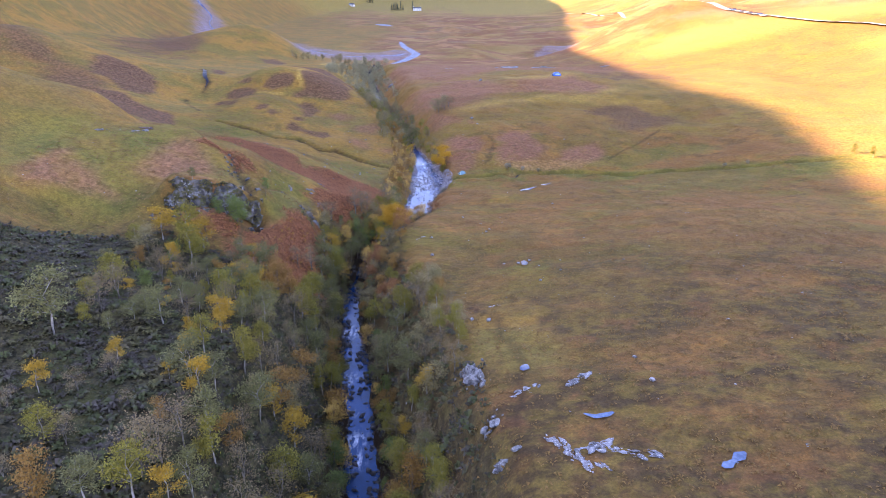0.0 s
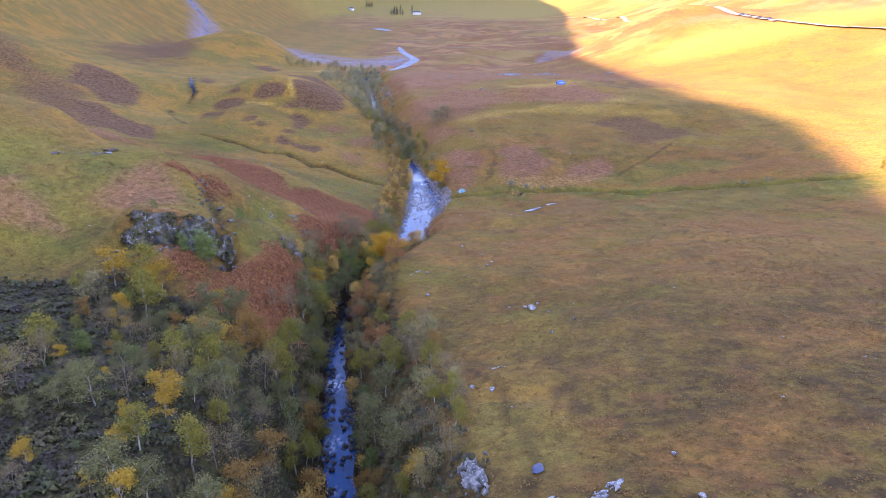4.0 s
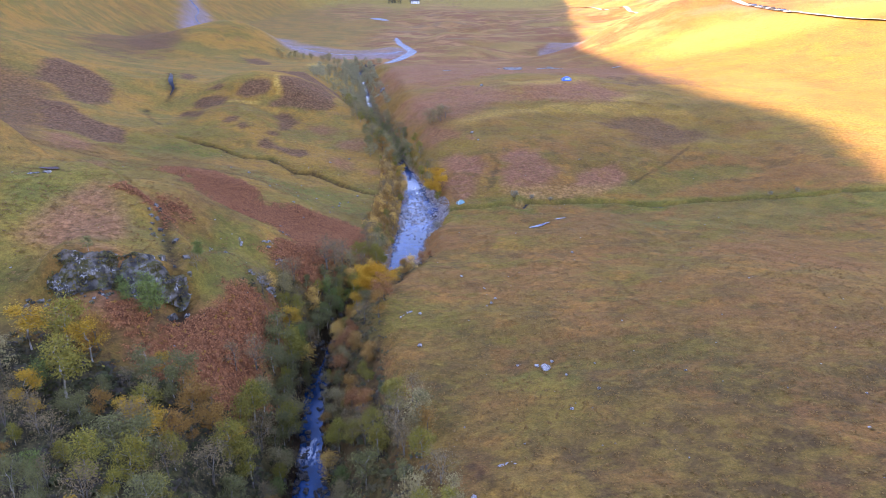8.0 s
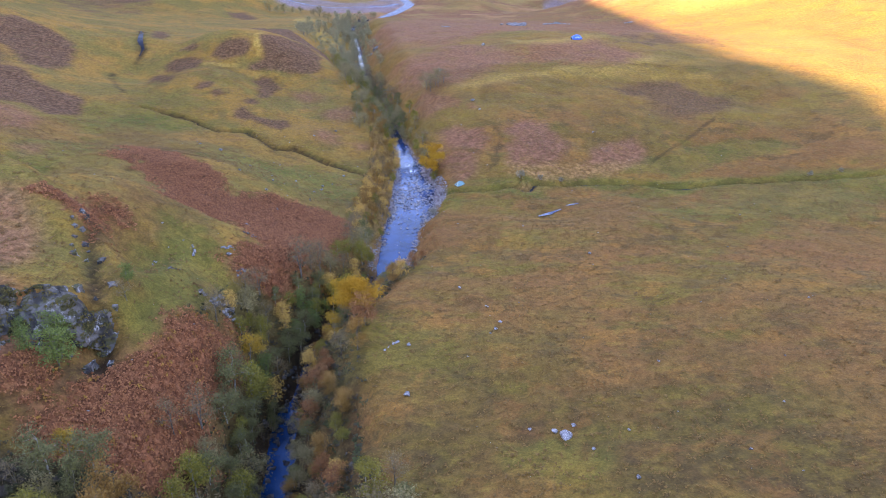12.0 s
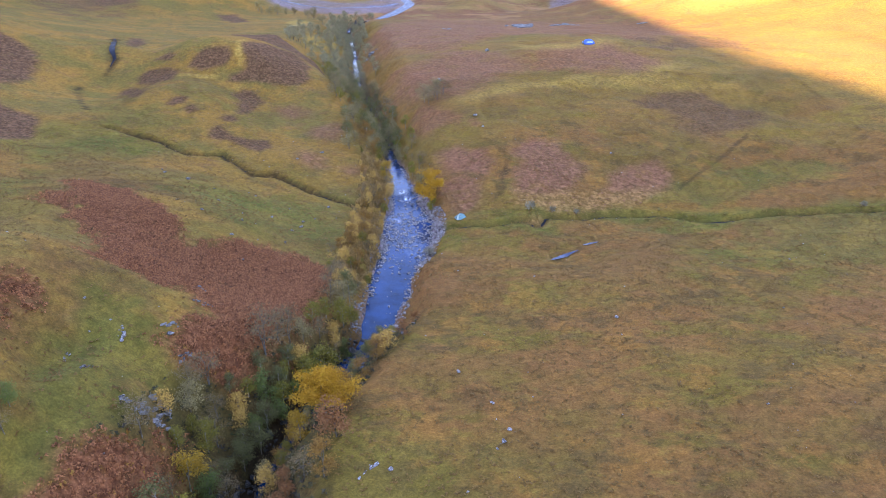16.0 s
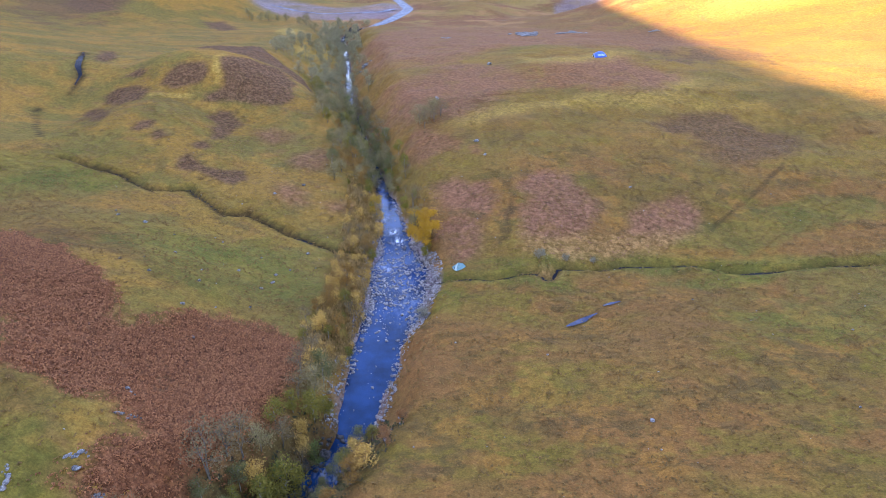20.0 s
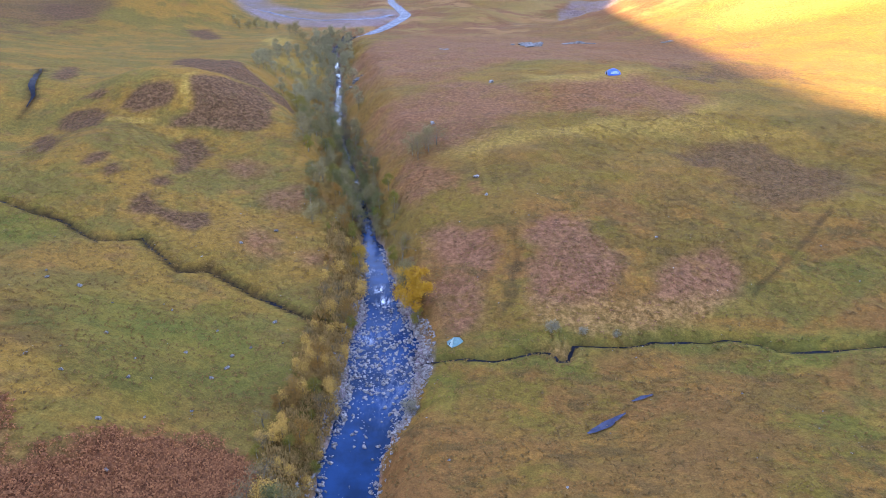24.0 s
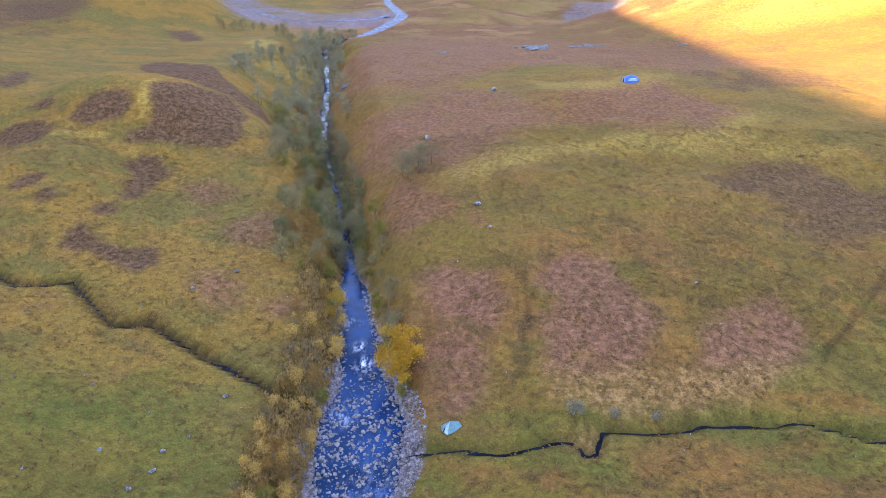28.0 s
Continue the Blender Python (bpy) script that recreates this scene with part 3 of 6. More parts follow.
# Rounder spots: centre x, y, reach in x and y, turn
BRACKEN_FAR = ((77, 420, 51, 32, 72), (-38, 1238, 300, 49, -88), (-174, 1221, 253, 49, -82), (9, 923, 120, 37, 89), (-69, 627, 22, 12, 0), (-3.8, 266, 10, 5, -37), (35, 310.4, 13, 10, 3))
MOOR_FAR = ((-203.7, 459, 22.6, 10, -60), (-215, 480, 60, 26, -69), (92, 346.6, 26.6, 11.6, 30), (55.5, 273.6, 5.8, 3.1, 10))
GREENS_LEFT = ((-92.5, 233, 20.6, 9.8, 66), (-39.7, 213.6, 12, 4.8, 70), (-74, 174.5, 31, 4.8, -75), (-86, 233.5, 6.7, 6.1, 53), (-50, 206.5, 9.7, 3.3, 44), (-47.5, 210, 10.7, 4.6, 30), (-35, 214.8, 5.8, 3.6, 20), (-19.8, 196, 3.5, 2.3, 88), (-40.8, 146.7, 8.4, 5.5, -87), (-35.4, 132.2, 7.8, 4.5, -88), (-38.6, 143.5, 12.6, 6, -90), (-35.2, 127.3, 6.3, 2.8, 80))
GREENS_RIGHT = ((-1, 202.6, 4.9, 2.1, -83), (8.7, 214.6, 6.3, 1.3, -3), (32.7, 217, 12, 1.6, 3), (45.4, 209.5, 11.2, 2.7, 4), (13.2, 212, 6, 1.5, -1), (9.6, 108.3, 5.4, 3.2, -12), (53, 225, 12, 5.2, 7), (64, 602, 26, 24, 0), (100, 895, 30, 60, 0), (90, 205, 30, 9, 0), (74, 232, 16, 6, 10), (74, 196, 24, 11, 0))
OLIVE = ((-45, 198, 14, 8, 0), (-30, 196, 8, 9, 0), (-62, 200, 12, 8, 0), (-44, 150, 9, 12, 0), (-45, 112, 14, 5, 20), (-37, 131, 6, 13, 0), (-44, 140, 6, 10, 0))
GRAVEL_BED = ((-52, 575), (-76, 550), (-105, 552), (-150, 596), (-190, 660), (-262, 730), (-300, 830), (-420, 990), (-470, 1130), (-640, 1350))


STRAW = ((-69.6, 297, 9, 1.6, -80), (-77, 287.5, 8, 1.3, 10), (-65.4, 398.7, 21, 7, 89), (-86, 441, 24, 7, -72))


def zone(x, y, spots, warp=0.42):
    """1 inside any of the ovals, 0 outside, with a ragged edge."""
    ragged = warp * (0.8 * vnoise(x, y, 8, 11) + 0.6 * vnoise(x, y, 3, 12) + 0.5 * vnoise(x, y, 1.3, 13))
    best = np.zeros(np.shape(x))
    for cx, cy, rx, ry, turn in spots:
        c, s = math.cos(radians(turn)), math.sin(radians(turn))
        u, v = (x - cx) * c + (y - cy) * s, (y - cy) * c - (x - cx) * s
        r = np.hypot(u / rx, v / ry) + ragged
        best = np.maximum(best, smooth((1.2 - r) / 0.5))
    return best


def patch(x, y, outlines, edge=1.2, ragged=1.3):
    """1 inside any of the outlines, 0 outside, with a ragged edge about as wide as edge."""
    best = np.zeros(np.shape(x))
    for line in outlines:
        p = np.array(line, float)
        low, high = p.min(0) - 6, p.max(0) + 6
        near = (x > low[0]) & (x < high[0]) & (y > low[1]) & (y < high[1])
        if not np.any(near):
            continue
        u, v = x[near], y[near]
        inside = np.zeros(u.shape, bool)
        for (ax, ay), (bx, by) in zip(p, np.roll(p, -1, 0)):
            if ay != by:
                inside ^= ((ay > v) != (by > v)) & (u < (bx - ax) * (v - ay) / (by - ay) + ax)
        d = path_distance(u, v, [tuple(q) for q in (*p, p[0])]) * np.where(inside, 1, -1)
        d = d + ragged * (0.8 * vnoise(u, v, 6, 11) + 0.6 * vnoise(u, v, 2.5, 12) + 0.4 * vnoise(u, v, 1.2, 13))
        best[near] = np.maximum(best[near], smooth(d / edge * 0.5 + 0.5))
    return best


def zones(x, y):
    """How much of each kind of cover, and of painted light and shade, each place has."""
    d = np.abs(x - river_x(y)) + 0.15 * np.maximum(y - 680, 0)
    x, y = np.asarray(x, float), np.asarray(y, float)
    moor = np.maximum.reduce([0.95 * patch(x, y, MOOR_BASIN + MOOR_RIM + MOOR_HILL, 0.9, 0.7), 0.8 * patch(x, y, MOOR_FLANK, 6, 3), 0.75 * patch(x, y, MOOR_RIGHT, 3, 2.5), 0.7 * zone(x, y, MOOR_FAR, 0.5)])
    west = smooth((river_x(y) - 2 - x) / 4)
    scrub = np.minimum(95 + 0.72 * (x + 70), 105) + 2.5 * vnoise(x, y, 7, 26)
    heather = smooth((scrub - y) / 4) * west
    wood = smooth((river_half(y) + bank_run(y) * 0.95 - d) / 4) * smooth((178 - y) / 20)
    heather = np.maximum(heather, 0.7 * wood)
    bracken = np.maximum(patch(x, y, BRACKEN_SLOPE + BRACKEN_BAND + BRACKEN_FOOT, 1.8, 1.9), 0.62 * zone(x, y, BRACKEN_FAR, 0.75))
    faded = np.maximum.reduce([0.85 * patch(x, y, FADED_RIGHT, 2.0, 1.3), 0.75 * patch(x, y, FADED_KNOLL, 2.2, 1.1), 0.75 * patch(x, y, FADED_BASIN + FADED_RIDGE, 2.5, 1.2), 0.8 * patch(x, y, FADED_HILL, 6, 4)])
    fringe = 0.8 * patch(x, y, FERN_FRINGE, 2, 1.5)
    heather = heather * (1 - bracken)
    green = zone(x, y, GREENS_LEFT + GREENS_RIGHT, 0.4) * np.where((y < 170) & (x < -20), 0.65, 0.55)
    green = np.maximum(green, 0.8 * patch(x, y, GREEN_BASIN + GREEN_FLAT, 6, 3.5))
    green = np.maximum(green, patch(x, y, GREEN_KNOLL + GREEN_MEADOW, 8, 3) * np.clip(0.5 + 0.35 * vnoise(x, y, 9, 34), 0, 0.8) * (1 - faded))
    for brook in (BROOK_RIGHT, BROOK_LEFT):
        green = np.maximum(green, (0.7 if brook is BROOK_RIGHT else 0.2) * smooth((5 + 2 * vnoise(x, y, 8, 35) - path_distance(x, y, brook)) / 3.5))
    # the floor's straw share further down paints distance haze into the ground
    floor = smooth((y - 1150) / 300) * smooth((220 + 0.35 * (y - 1100) - np.abs(x + 120)) / 80)
    green = np.maximum(green, 0.45 * floor)
    gold = np.clip(west * (0.75 + 0.5 * vnoise(x, y, 30, 21)) + 0.45 * smooth((y - 235) / 40) + 0.2 * vnoise(x, y, 18, 22), 0, 1)
    gold = np.maximum(gold * (1 - 0.2 * smooth((y - 600) / 100)), 0.8 * zone(x, y, ((6, 78, 6, 16, 0), (29, 330, 14, 5, 0))))
    # first term dims the near right-hand grass like lens falloff; second is heathy slope
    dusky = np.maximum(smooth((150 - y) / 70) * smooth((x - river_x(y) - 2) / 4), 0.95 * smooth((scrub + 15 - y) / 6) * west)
    gold = gold * (1 - 0.85 * dusky * west)
    bracken = np.maximum(bracken, smooth((y - 430) / 90) * smooth((1400 - y) / 300) * np.clip(0.6 + 0.5 * vnoise(x, y, 26, 28) + 0.25 * vnoise(x, y, 9, 29), 0, 0.85) * smooth((x + 110) / 40))
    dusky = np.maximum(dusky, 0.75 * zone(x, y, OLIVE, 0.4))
    gold = gold * (1 - 0.7 * zone(x, y, OLIVE, 0.4))
    gravel = smooth((np.interp(x, (-330, -180), (12, 40)) - path_distance(x, y, GRAVEL_BED)) / 12) * (0.7 + 0.4 * vnoise(x, y, 20, 23)) * smooth((-x - 30) / 20)
    gravel = np.maximum(gravel, 0.6 * smooth((1.15 - np.hypot((x - 86) / 20, (y - 600) / 50) + 0.35 * vnoise(x, y, 14, 24)) / 0.3))
    shore = smooth((river_half(y) + 0.9 + 1.3 * smooth((y - 192) / 8) * smooth((232 - y) / 8) + 0.9 * vnoise(x, y, 5, 25) - d) / 1.0) * smooth((y - 166) / 20)
    gravel = np.maximum(np.clip(gravel, 0, 1), shore)
    # dark band painted along the gorge water for its shade and black rock walls
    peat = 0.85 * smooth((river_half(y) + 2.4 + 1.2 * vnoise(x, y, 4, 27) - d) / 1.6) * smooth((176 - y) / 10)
    # GULLY blackens its shaded cut; the rest are trails and stream beds
    for track, width, deep in ((TRAIL, 0.5, 0.7), (TRAIL_GORGE, 0.5, 0.5), (TRAIL_MOOR, 0.5, 0.45), (TRAIL_RIVER, 0.6, 0.25), (TRACK_FAR, 0.5, 0.6), (TRACK_RIGHT, 0.5, 0.6), (GASH, 0.9, 1), (BROOK_RIGHT, 0.6, 0.6), (BROOK_LEFT, 0.7, 1), (GULLY, 0.6, 1), (GASH_LOW, 0.5, 1)):
        peat = np.maximum(peat, deep * smooth((width * 1.7 - path_distance(x + 0.5 * vnoise(x, y, 3, 31), y, track)) / width) * (0.75 + 0.3 * vnoise(x, y, 6, 32)))
    # the x - 96 term yellows the straw to paint in sunlight
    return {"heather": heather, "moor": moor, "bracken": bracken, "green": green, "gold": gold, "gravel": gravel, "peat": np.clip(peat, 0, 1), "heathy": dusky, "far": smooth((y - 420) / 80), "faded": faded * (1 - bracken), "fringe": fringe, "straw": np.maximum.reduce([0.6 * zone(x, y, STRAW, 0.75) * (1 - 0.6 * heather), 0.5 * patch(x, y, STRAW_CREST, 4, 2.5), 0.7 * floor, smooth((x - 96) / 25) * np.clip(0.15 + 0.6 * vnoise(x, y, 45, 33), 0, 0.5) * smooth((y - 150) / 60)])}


TRAIL_GORGE = ((-11.4, 132.3), (-11.5, 123.4), (-10.6, 117), (-10.3, 110))
TRAIL_MOOR = ((-5.9, 108.2), (-6.2, 102.4), (-6.4, 96.7), (-6.9, 92))
TRAIL_RIVER = ((4.4, 160.7), (6, 169.7), (8.4, 179.1), (10.9, 185.6), (17.2, 188.9), (22.3, 188.7))
TRAIL = ((7.2, 45), (6, 50), (5.3, 54.4), (6.6, 60), (7.6, 66), (6.4, 75), (4.7, 85), (2, 92))
TRACK_FAR = ((10.9, 242.4), (12.1, 237.9), (11.1, 229.6), (10.0, 222.2), (8.1, 219.5))
TRACK_RIGHT = ((75.0, 252.3), (67.2, 243.5), (58.4, 234.0), (52.5, 228.9), (50.7, 226.4))
GASH = ((-120.5, 319), (-117.3, 312.2), (-114.3, 303.3), (-111.5, 298.7), (-111.1, 294.0), (-110.5, 289.9))
GASH_LOW = ((-115.3, 280.7), (-110.0, 271.6), (-103.2, 259.8), (-99.0, 254.4))


def stops(core, low, high, step, grow):
    """Grid lines: close together within the core, further and further apart outside."""
    a = np.arange(core[0], core[1] + step, step)
    for end, sign in ((high, 1), (low, -1)):
        s, more, at = step, [], a[-1] if sign > 0 else a[0]
        while (at - end) * sign < 0:
            s = min(s * grow, 60)
            at += s * sign
            more.append(at)
        a = np.concatenate([a, more]) if sign > 0 else np.concatenate([more[::-1], a])
    return a


def build_ground():
    xs, ys = stops((-95, 108), -1500, 1500, 0.95, 1.035), stops((36, 335), -260, 3900, 0.95, 1.022)
    gx, gy = np.meshgrid(xs, ys)
    z = ground_z(gx, gy)
    nx, ny = len(xs), len(ys)
    i = np.arange(nx * ny).reshape(ny, nx)
    faces = np.stack([i[:-1, :-1], i[:-1, 1:], i[1:, 1:], i[1:, :-1]], -1).reshape(-1, 4)
    me = fast_mesh("ground", np.stack([gx, gy, z], -1).reshape(-1, 3), faces, GROUND)
    me.shade_smooth()
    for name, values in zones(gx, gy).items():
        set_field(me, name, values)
    return tagged(new("ground", me), "autumn moorland of brown grass, rusty bracken and dark heather", "ground", kind="structure")


def ribbon(name, path_xyw, level, across, material, foam=None):
    """A strip of water along a line of (x, y, half width)."""
    p = np.asarray(path_xyw, float)
    t = np.gradient(p[:, :2], axis=0)
    t /= np.linalg.norm(t, axis=1)[:, None]
    side = np.stack([t[:, 1], -t[:, 0]], -1)
    u = np.linspace(-1, 1, across)
    xy = p[:, None, :2] + side[:, None, :] * (u[None, :, None] * p[:, None, 2:3])
    z = np.broadcast_to(level[:, None], xy.shape[:2])
    n = len(p)
    i = np.arange(n * across).reshape(n, across)
    faces = np.stack([i[:-1, :-1], i[:-1, 1:], i[1:, 1:], i[1:, :-1]], -1).reshape(-1, 4)
    me = fast_mesh(name, np.concatenate([xy, z[..., None]], -1).reshape(-1, 3), faces, material)
    me.shade_smooth()
    set_field(me, "foam", np.zeros(n * across) if foam is None else foam(xy[..., 0], xy[..., 1]))
    return me


# White water: x, y, reach across and along, strength
WHITE_WATER = ((-14.6, 80, 1.2, 2, 0.8), (-13.6, 76, 0.8, 1.5, 0.8), (-20.5, 112, 1.4, 1.6, 0.9), (-21, 133, 1.4, 1.5, 0.9), (-12.2, 229.5, 0.9, 1.4, 1), (-13.4, 233.5, 0.8, 1.2, 0.8), (-16, 240, 1.2, 1, 0.5), (-42, 357, 1.2, 4, 0.4), (-8, 206, 3, 6, 0.1), (-13.6, 219, 1.5, 2, 0.5))


def white_water(x, y):
    much = 0 * x
    for cx, cy, rx, ry, m in WHITE_WATER:
        much = np.maximum(much, m * np.exp(-((x - cx) / rx) ** 2 - ((y - cy) / ry) ** 2))
    return np.maximum(much, 0.28 * smooth((vnoise(x * 1.6, y, 3.4, 45) + 0.4 * vnoise(x, y, 11, 46) - 0.6) / 0.3) * smooth((172 - y) / 10))


def build_river():
    for name, low, high, water, label in (("river", -200, 484.2, WATER, "blue rocky hill river with small white rapids"), ("upper_river", 483.6, 705, FAR_WATER, "pale river at the mouth of the gorge")):
        y = np.arange(low, high, 0.6)
        me = ribbon(name, np.stack([river_x(y), y, river_half(y) + np.interp(y, (240, 262, 470, 490, 640, 700), (1.3, 0.0, 0.0, 0.45, 0.45, -1.4))], -1), water_z(y), 13, water, white_water)
        tagged(new(name, me), label, "river", kind="structure")
    s = np.linspace(0, 1, 300)
    k = np.linspace(0, 1, len(GRAVEL_BED))
    bx, by = (np.interp(s, k, [p[c] for p in GRAVEL_BED]) for c in (0, 1))
    bx = bx + 14 * vnoise(bx, by, 50, 41)
    me = ribbon("far_river", np.stack([bx, by, 1.5 + 1.0 * vnoise(bx, by, 60, 42)], -1), ground_z(bx, by) + 0.25, 3, FAR_WATER, lambda x, y: 0.06 + 0 * x)
    tagged(new("far_river", me), "pale braided river on a wide gravel bed", "river", kind="structure")
    for reach in (((-96, 948, 4), (-108, 975, 9), (-118, 1000, 6)), ((-250, 1390, 10), (-330, 1440, 22), (-420, 1500, 12))):
        q = np.array(reach, float)
        q = np.stack([np.interp(np.linspace(0, 2, 12), (0, 1, 2), q[:, c]) for c in range(3)], -1)
        me = ribbon("river_pool", q, np.full(12, float(np.max(ground_z(q[:, 0], q[:, 1])))) + 0.3, 5, FAR_WATER, lambda x, y: 0.1 + 0 * x)
        tagged(new("river_pool", me), "pale glinting reach of the distant river", "river", kind="structure")
    for path, label in ((BROOK_RIGHT, "narrow dark brook in a grassy cut"), (BROOK_LEFT, "narrow dark brook winding through the grass")):
        xy = np.array(path)
        length = np.concatenate([[0], np.cumsum(np.hypot(*np.diff(xy, axis=0).T))])
        s = np.arange(0, length[-1], 0.5)
        bx, by = np.interp(s, length, xy[:, 0]), np.interp(s, length, xy[:, 1])
        bx, by = bx - 0.4 * vnoise(bx, by, 4, 8), by - 0.4 * vnoise(bx, by, 4, 9)
        me = ribbon("brook", np.stack([bx, by, np.clip(0.3 + 0.35 * vnoise(bx, by, 5, 43), 0.03, 0.6)], -1), ground_z(bx, by) + 0.12, 3, PEAT_WATER)
        tagged(new("brook", me), label, "brook", kind="structure")


build_ground()
build_river()

# ---------------------------------------------------------------- low plants, too many to count


def scatter(count, box, seed, chance):
    """Random places in a box, kept where chance(x, y) says so."""
    r = np.random.RandomState(seed)
    x, y = r.uniform(box[0], box[1], count), r.uniform(box[2], box[3], count)
    keep = (r.rand(count) < chance(x, y)) & (np.abs(x - river_x(y)) > river_half(y) + 0.9)
    return x[keep], y[keep], r


def sprays(name, x, y, r, blades, length, width, lift, droop, material, label, z=None):
    """Tufts of pointed, bent blades that spring from each place."""
    n = len(x)
    z = ground_z(x, y) if z is None else z
    size = r.uniform(0.6, 1.35, (n, 1))
    a = r.uniform(0, 2 * np.pi, (n, blades))
    out = np.stack([np.cos(a), np.sin(a)], -1)
    side = np.stack([-out[..., 1], out[..., 0]], -1)
    reach = length * size * r.uniform(0.7, 1.2, (n, blades))
    up = lift * size * r.uniform(0.7, 1.3, (n, blades))
    root = np.stack([x, y, z - 0.04], -1)[:, None, :] + np.concatenate([out * 0.06, 0 * a[..., None]], -1)
    w = (width * size)[..., None] * side
    mid = root + np.concatenate([out * (reach * 0.5)[..., None], up[..., None]], -1)
    tip = root + np.concatenate([out * reach[..., None], (up * (1 - droop))[..., None]], -1)
    pad = np.concatenate([w * np.ones((1, blades, 1)), np.zeros((n, blades, 1))], -1)
    v = np.stack([root, mid - pad, mid + pad, tip], 2).reshape(-1, 3)
    k = np.arange(n * blades)[:, None] * 4
    faces = np.concatenate([k + np.array([[0, 2, 1]]), k + np.array([[1, 2, 3]])], 1).reshape(-1, 3)
    return tagged(new(name, fast_mesh(name, v, faces, material)), label, name.replace("_", " "), kind="stuff")


TUSSOCK = leaf_material("tussock_grass", (0.108, 0.060, 0.018), (0.245, 0.130, 0.034))
FROND = leaf_material("bracken_fronds", (0.130, 0.045, 0.018), (0.400, 0.155, 0.058), pale=1.25)
FERN_GOLD = leaf_material("golden_bracken", (0.237, 0.109, 0.020), (0.433, 0.218, 0.040))


def heath_material(name, purple, green, straw):
    """Heather and low scrub: purplish, green and straw-coloured clumps side by side."""
    n = Nodes(name, 0.8, 0.12)
    clump, wider = n.noise(1.5, 3, rough=0.6), n.noise(6, 4, rough=0.6)
    col = n.mix(n.spread(clump, 0.40, 0.60), purple, green)
    col = n.mix(n.times(n.spread(wider, 0.52, 0.62), 0.6), col, straw)
    return n.colour(n.mix(1.0, col, n.mix(n.island(), (0.75, 0.75, 0.75), (1.25, 1.25, 1.25)), "MULTIPLY"))


LING = heath_material("heather_sprigs", (0.054, 0.042, 0.027), (0.046, 0.050, 0.016), (0.092, 0.072, 0.025))
RUSH = leaf_material("rushes", (0.082, 0.077, 0.022), (0.196, 0.150, 0.045))


def open_ground(x, y):
    z = zones(x, y)
    return (1 - np.maximum.reduce([z["heather"], z["bracken"], z["gravel"], z["peat"]])) * (0.6 + 0.4 * vnoise(x, y, 6, 51))


x, y, r = scatter(34000, (-80, 78, 40, 175), 1, open_ground)
sprays("moor_grass", x, y, r, 4, 0.36, 0.08, 0.15, 0.5, TUSSOCK, "tufted brown and straw-coloured moor grass")
x, y, r = scatter(50000, (-100, 105, 175, 300), 2, open_ground)
sprays("hill_grass", x, y, r, 3, 0.42, 0.09, 0.18, 0.5, TUSSOCK, "tufted golden and olive hill grass")
x, y, r = scatter(100000, (-80, -18, 98, 205), 3, lambda x, y: zones(x, y)["bracken"] ** 1.5 * 0.95)
sprays("bracken", x, y, r, 4, 0.36, 0.09, 0.2, 0.75, FROND, "dead rust-brown bracken on the slope")
x, y, r = scatter(15000, (-20, 60, 215, 345), 4, lambda x, y: np.maximum(zones(x, y)["faded"], zones(x, y)["fringe"]) * 0.3)
sprays("hillside_bracken", x, y, r, 4, 0.34, 0.12, 0.12, 0.6, leaf_material("faded_bracken", (0.175, 0.072, 0.036), (0.315, 0.136, 0.070)), "dead reddish bracken on the hillside")
x, y, r = scatter(900, (-45, -22, 104, 150), 5, lambda x, y: zones(x, y)["bracken"] * 0.6)
sprays("turning_bracken", x, y, r, 5, 0.36, 0.1, 0.3, 0.7, FERN_GOLD, "golden bracken fronds among the brown ones")
x, y, r = scatter(52000, (-95, 12, 36, 175), 6, lambda x, y: np.clip(zones(x, y)["heather"], 0, 1) * (0.65 + 0.35 * vnoise(x, y, 5, 52)))
sprays("heather", x, y, r, 5, 0.38, 0.13, 0.3, 0.25, LING, "dark brown heather covering the slope")
x, y, r = scatter(9000, (-95, 10, 36, 112), 9, lambda x, y: np.clip(zones(x, y)["heather"], 0, 1) * (0.5 + 0.5 * vnoise(x, y, 4, 54)))
sprays("heath_scrub", x, y, r, 11, 0.66, 0.16, 0.46, 0.35, heath_material("heath_scrub", (0.066, 0.052, 0.036), (0.058, 0.064, 0.020), (0.108, 0.084, 0.030)), "knee-high grey-green scrub among the heather")
x, y, r = scatter(15000, (-165, 110, 225, 345), 7, lambda x, y: zones(x, y)["moor"] ** 1.5 * 0.55)
sprays("hillside_heather", x, y, r, 4, 0.3, 0.12, 0.14, 0.3, leaf_material("withered_heather", (0.090, 0.044, 0.020), (0.190, 0.092, 0.045)), "withered brown heather in dark patches")
x, y, r = scatter(16000, (-92, 122, 200, 250), 8, lambda x, y: smooth((3.2 - np.minimum(path_distance(x, y, BROOK_RIGHT), path_distance(x, y, BROOK_LEFT) + 1.6)) / 2.2) * smooth((np.minimum(path_distance(x, y, BROOK_RIGHT), path_distance(x, y, BROOK_LEFT)) - 1.0) / 0.4) * np.clip(0.2 + 0.5 * vnoise(x, y, 9, 53), 0, 0.5))
sprays("rushes", x, y, r, 6, 0.22, 0.05, 0.36, 0.15, RUSH, "green rushes along the brooks")


def left_bank(x, y):
    off = river_x(y) - river_half(y) - x
    return smooth((off - 0.3) / 0.8) * smooth((7.5 + 2 * vnoise(x, y, 8, 55) - off) / 3) * smooth((y - 180) / 8) * smooth((256 - y) / 10) * (0.6 + 0.5 * vnoise(x, y, 3, 56))


x, y, r = scatter(30000, (-32, -10, 178, 258), 10, left_bank)
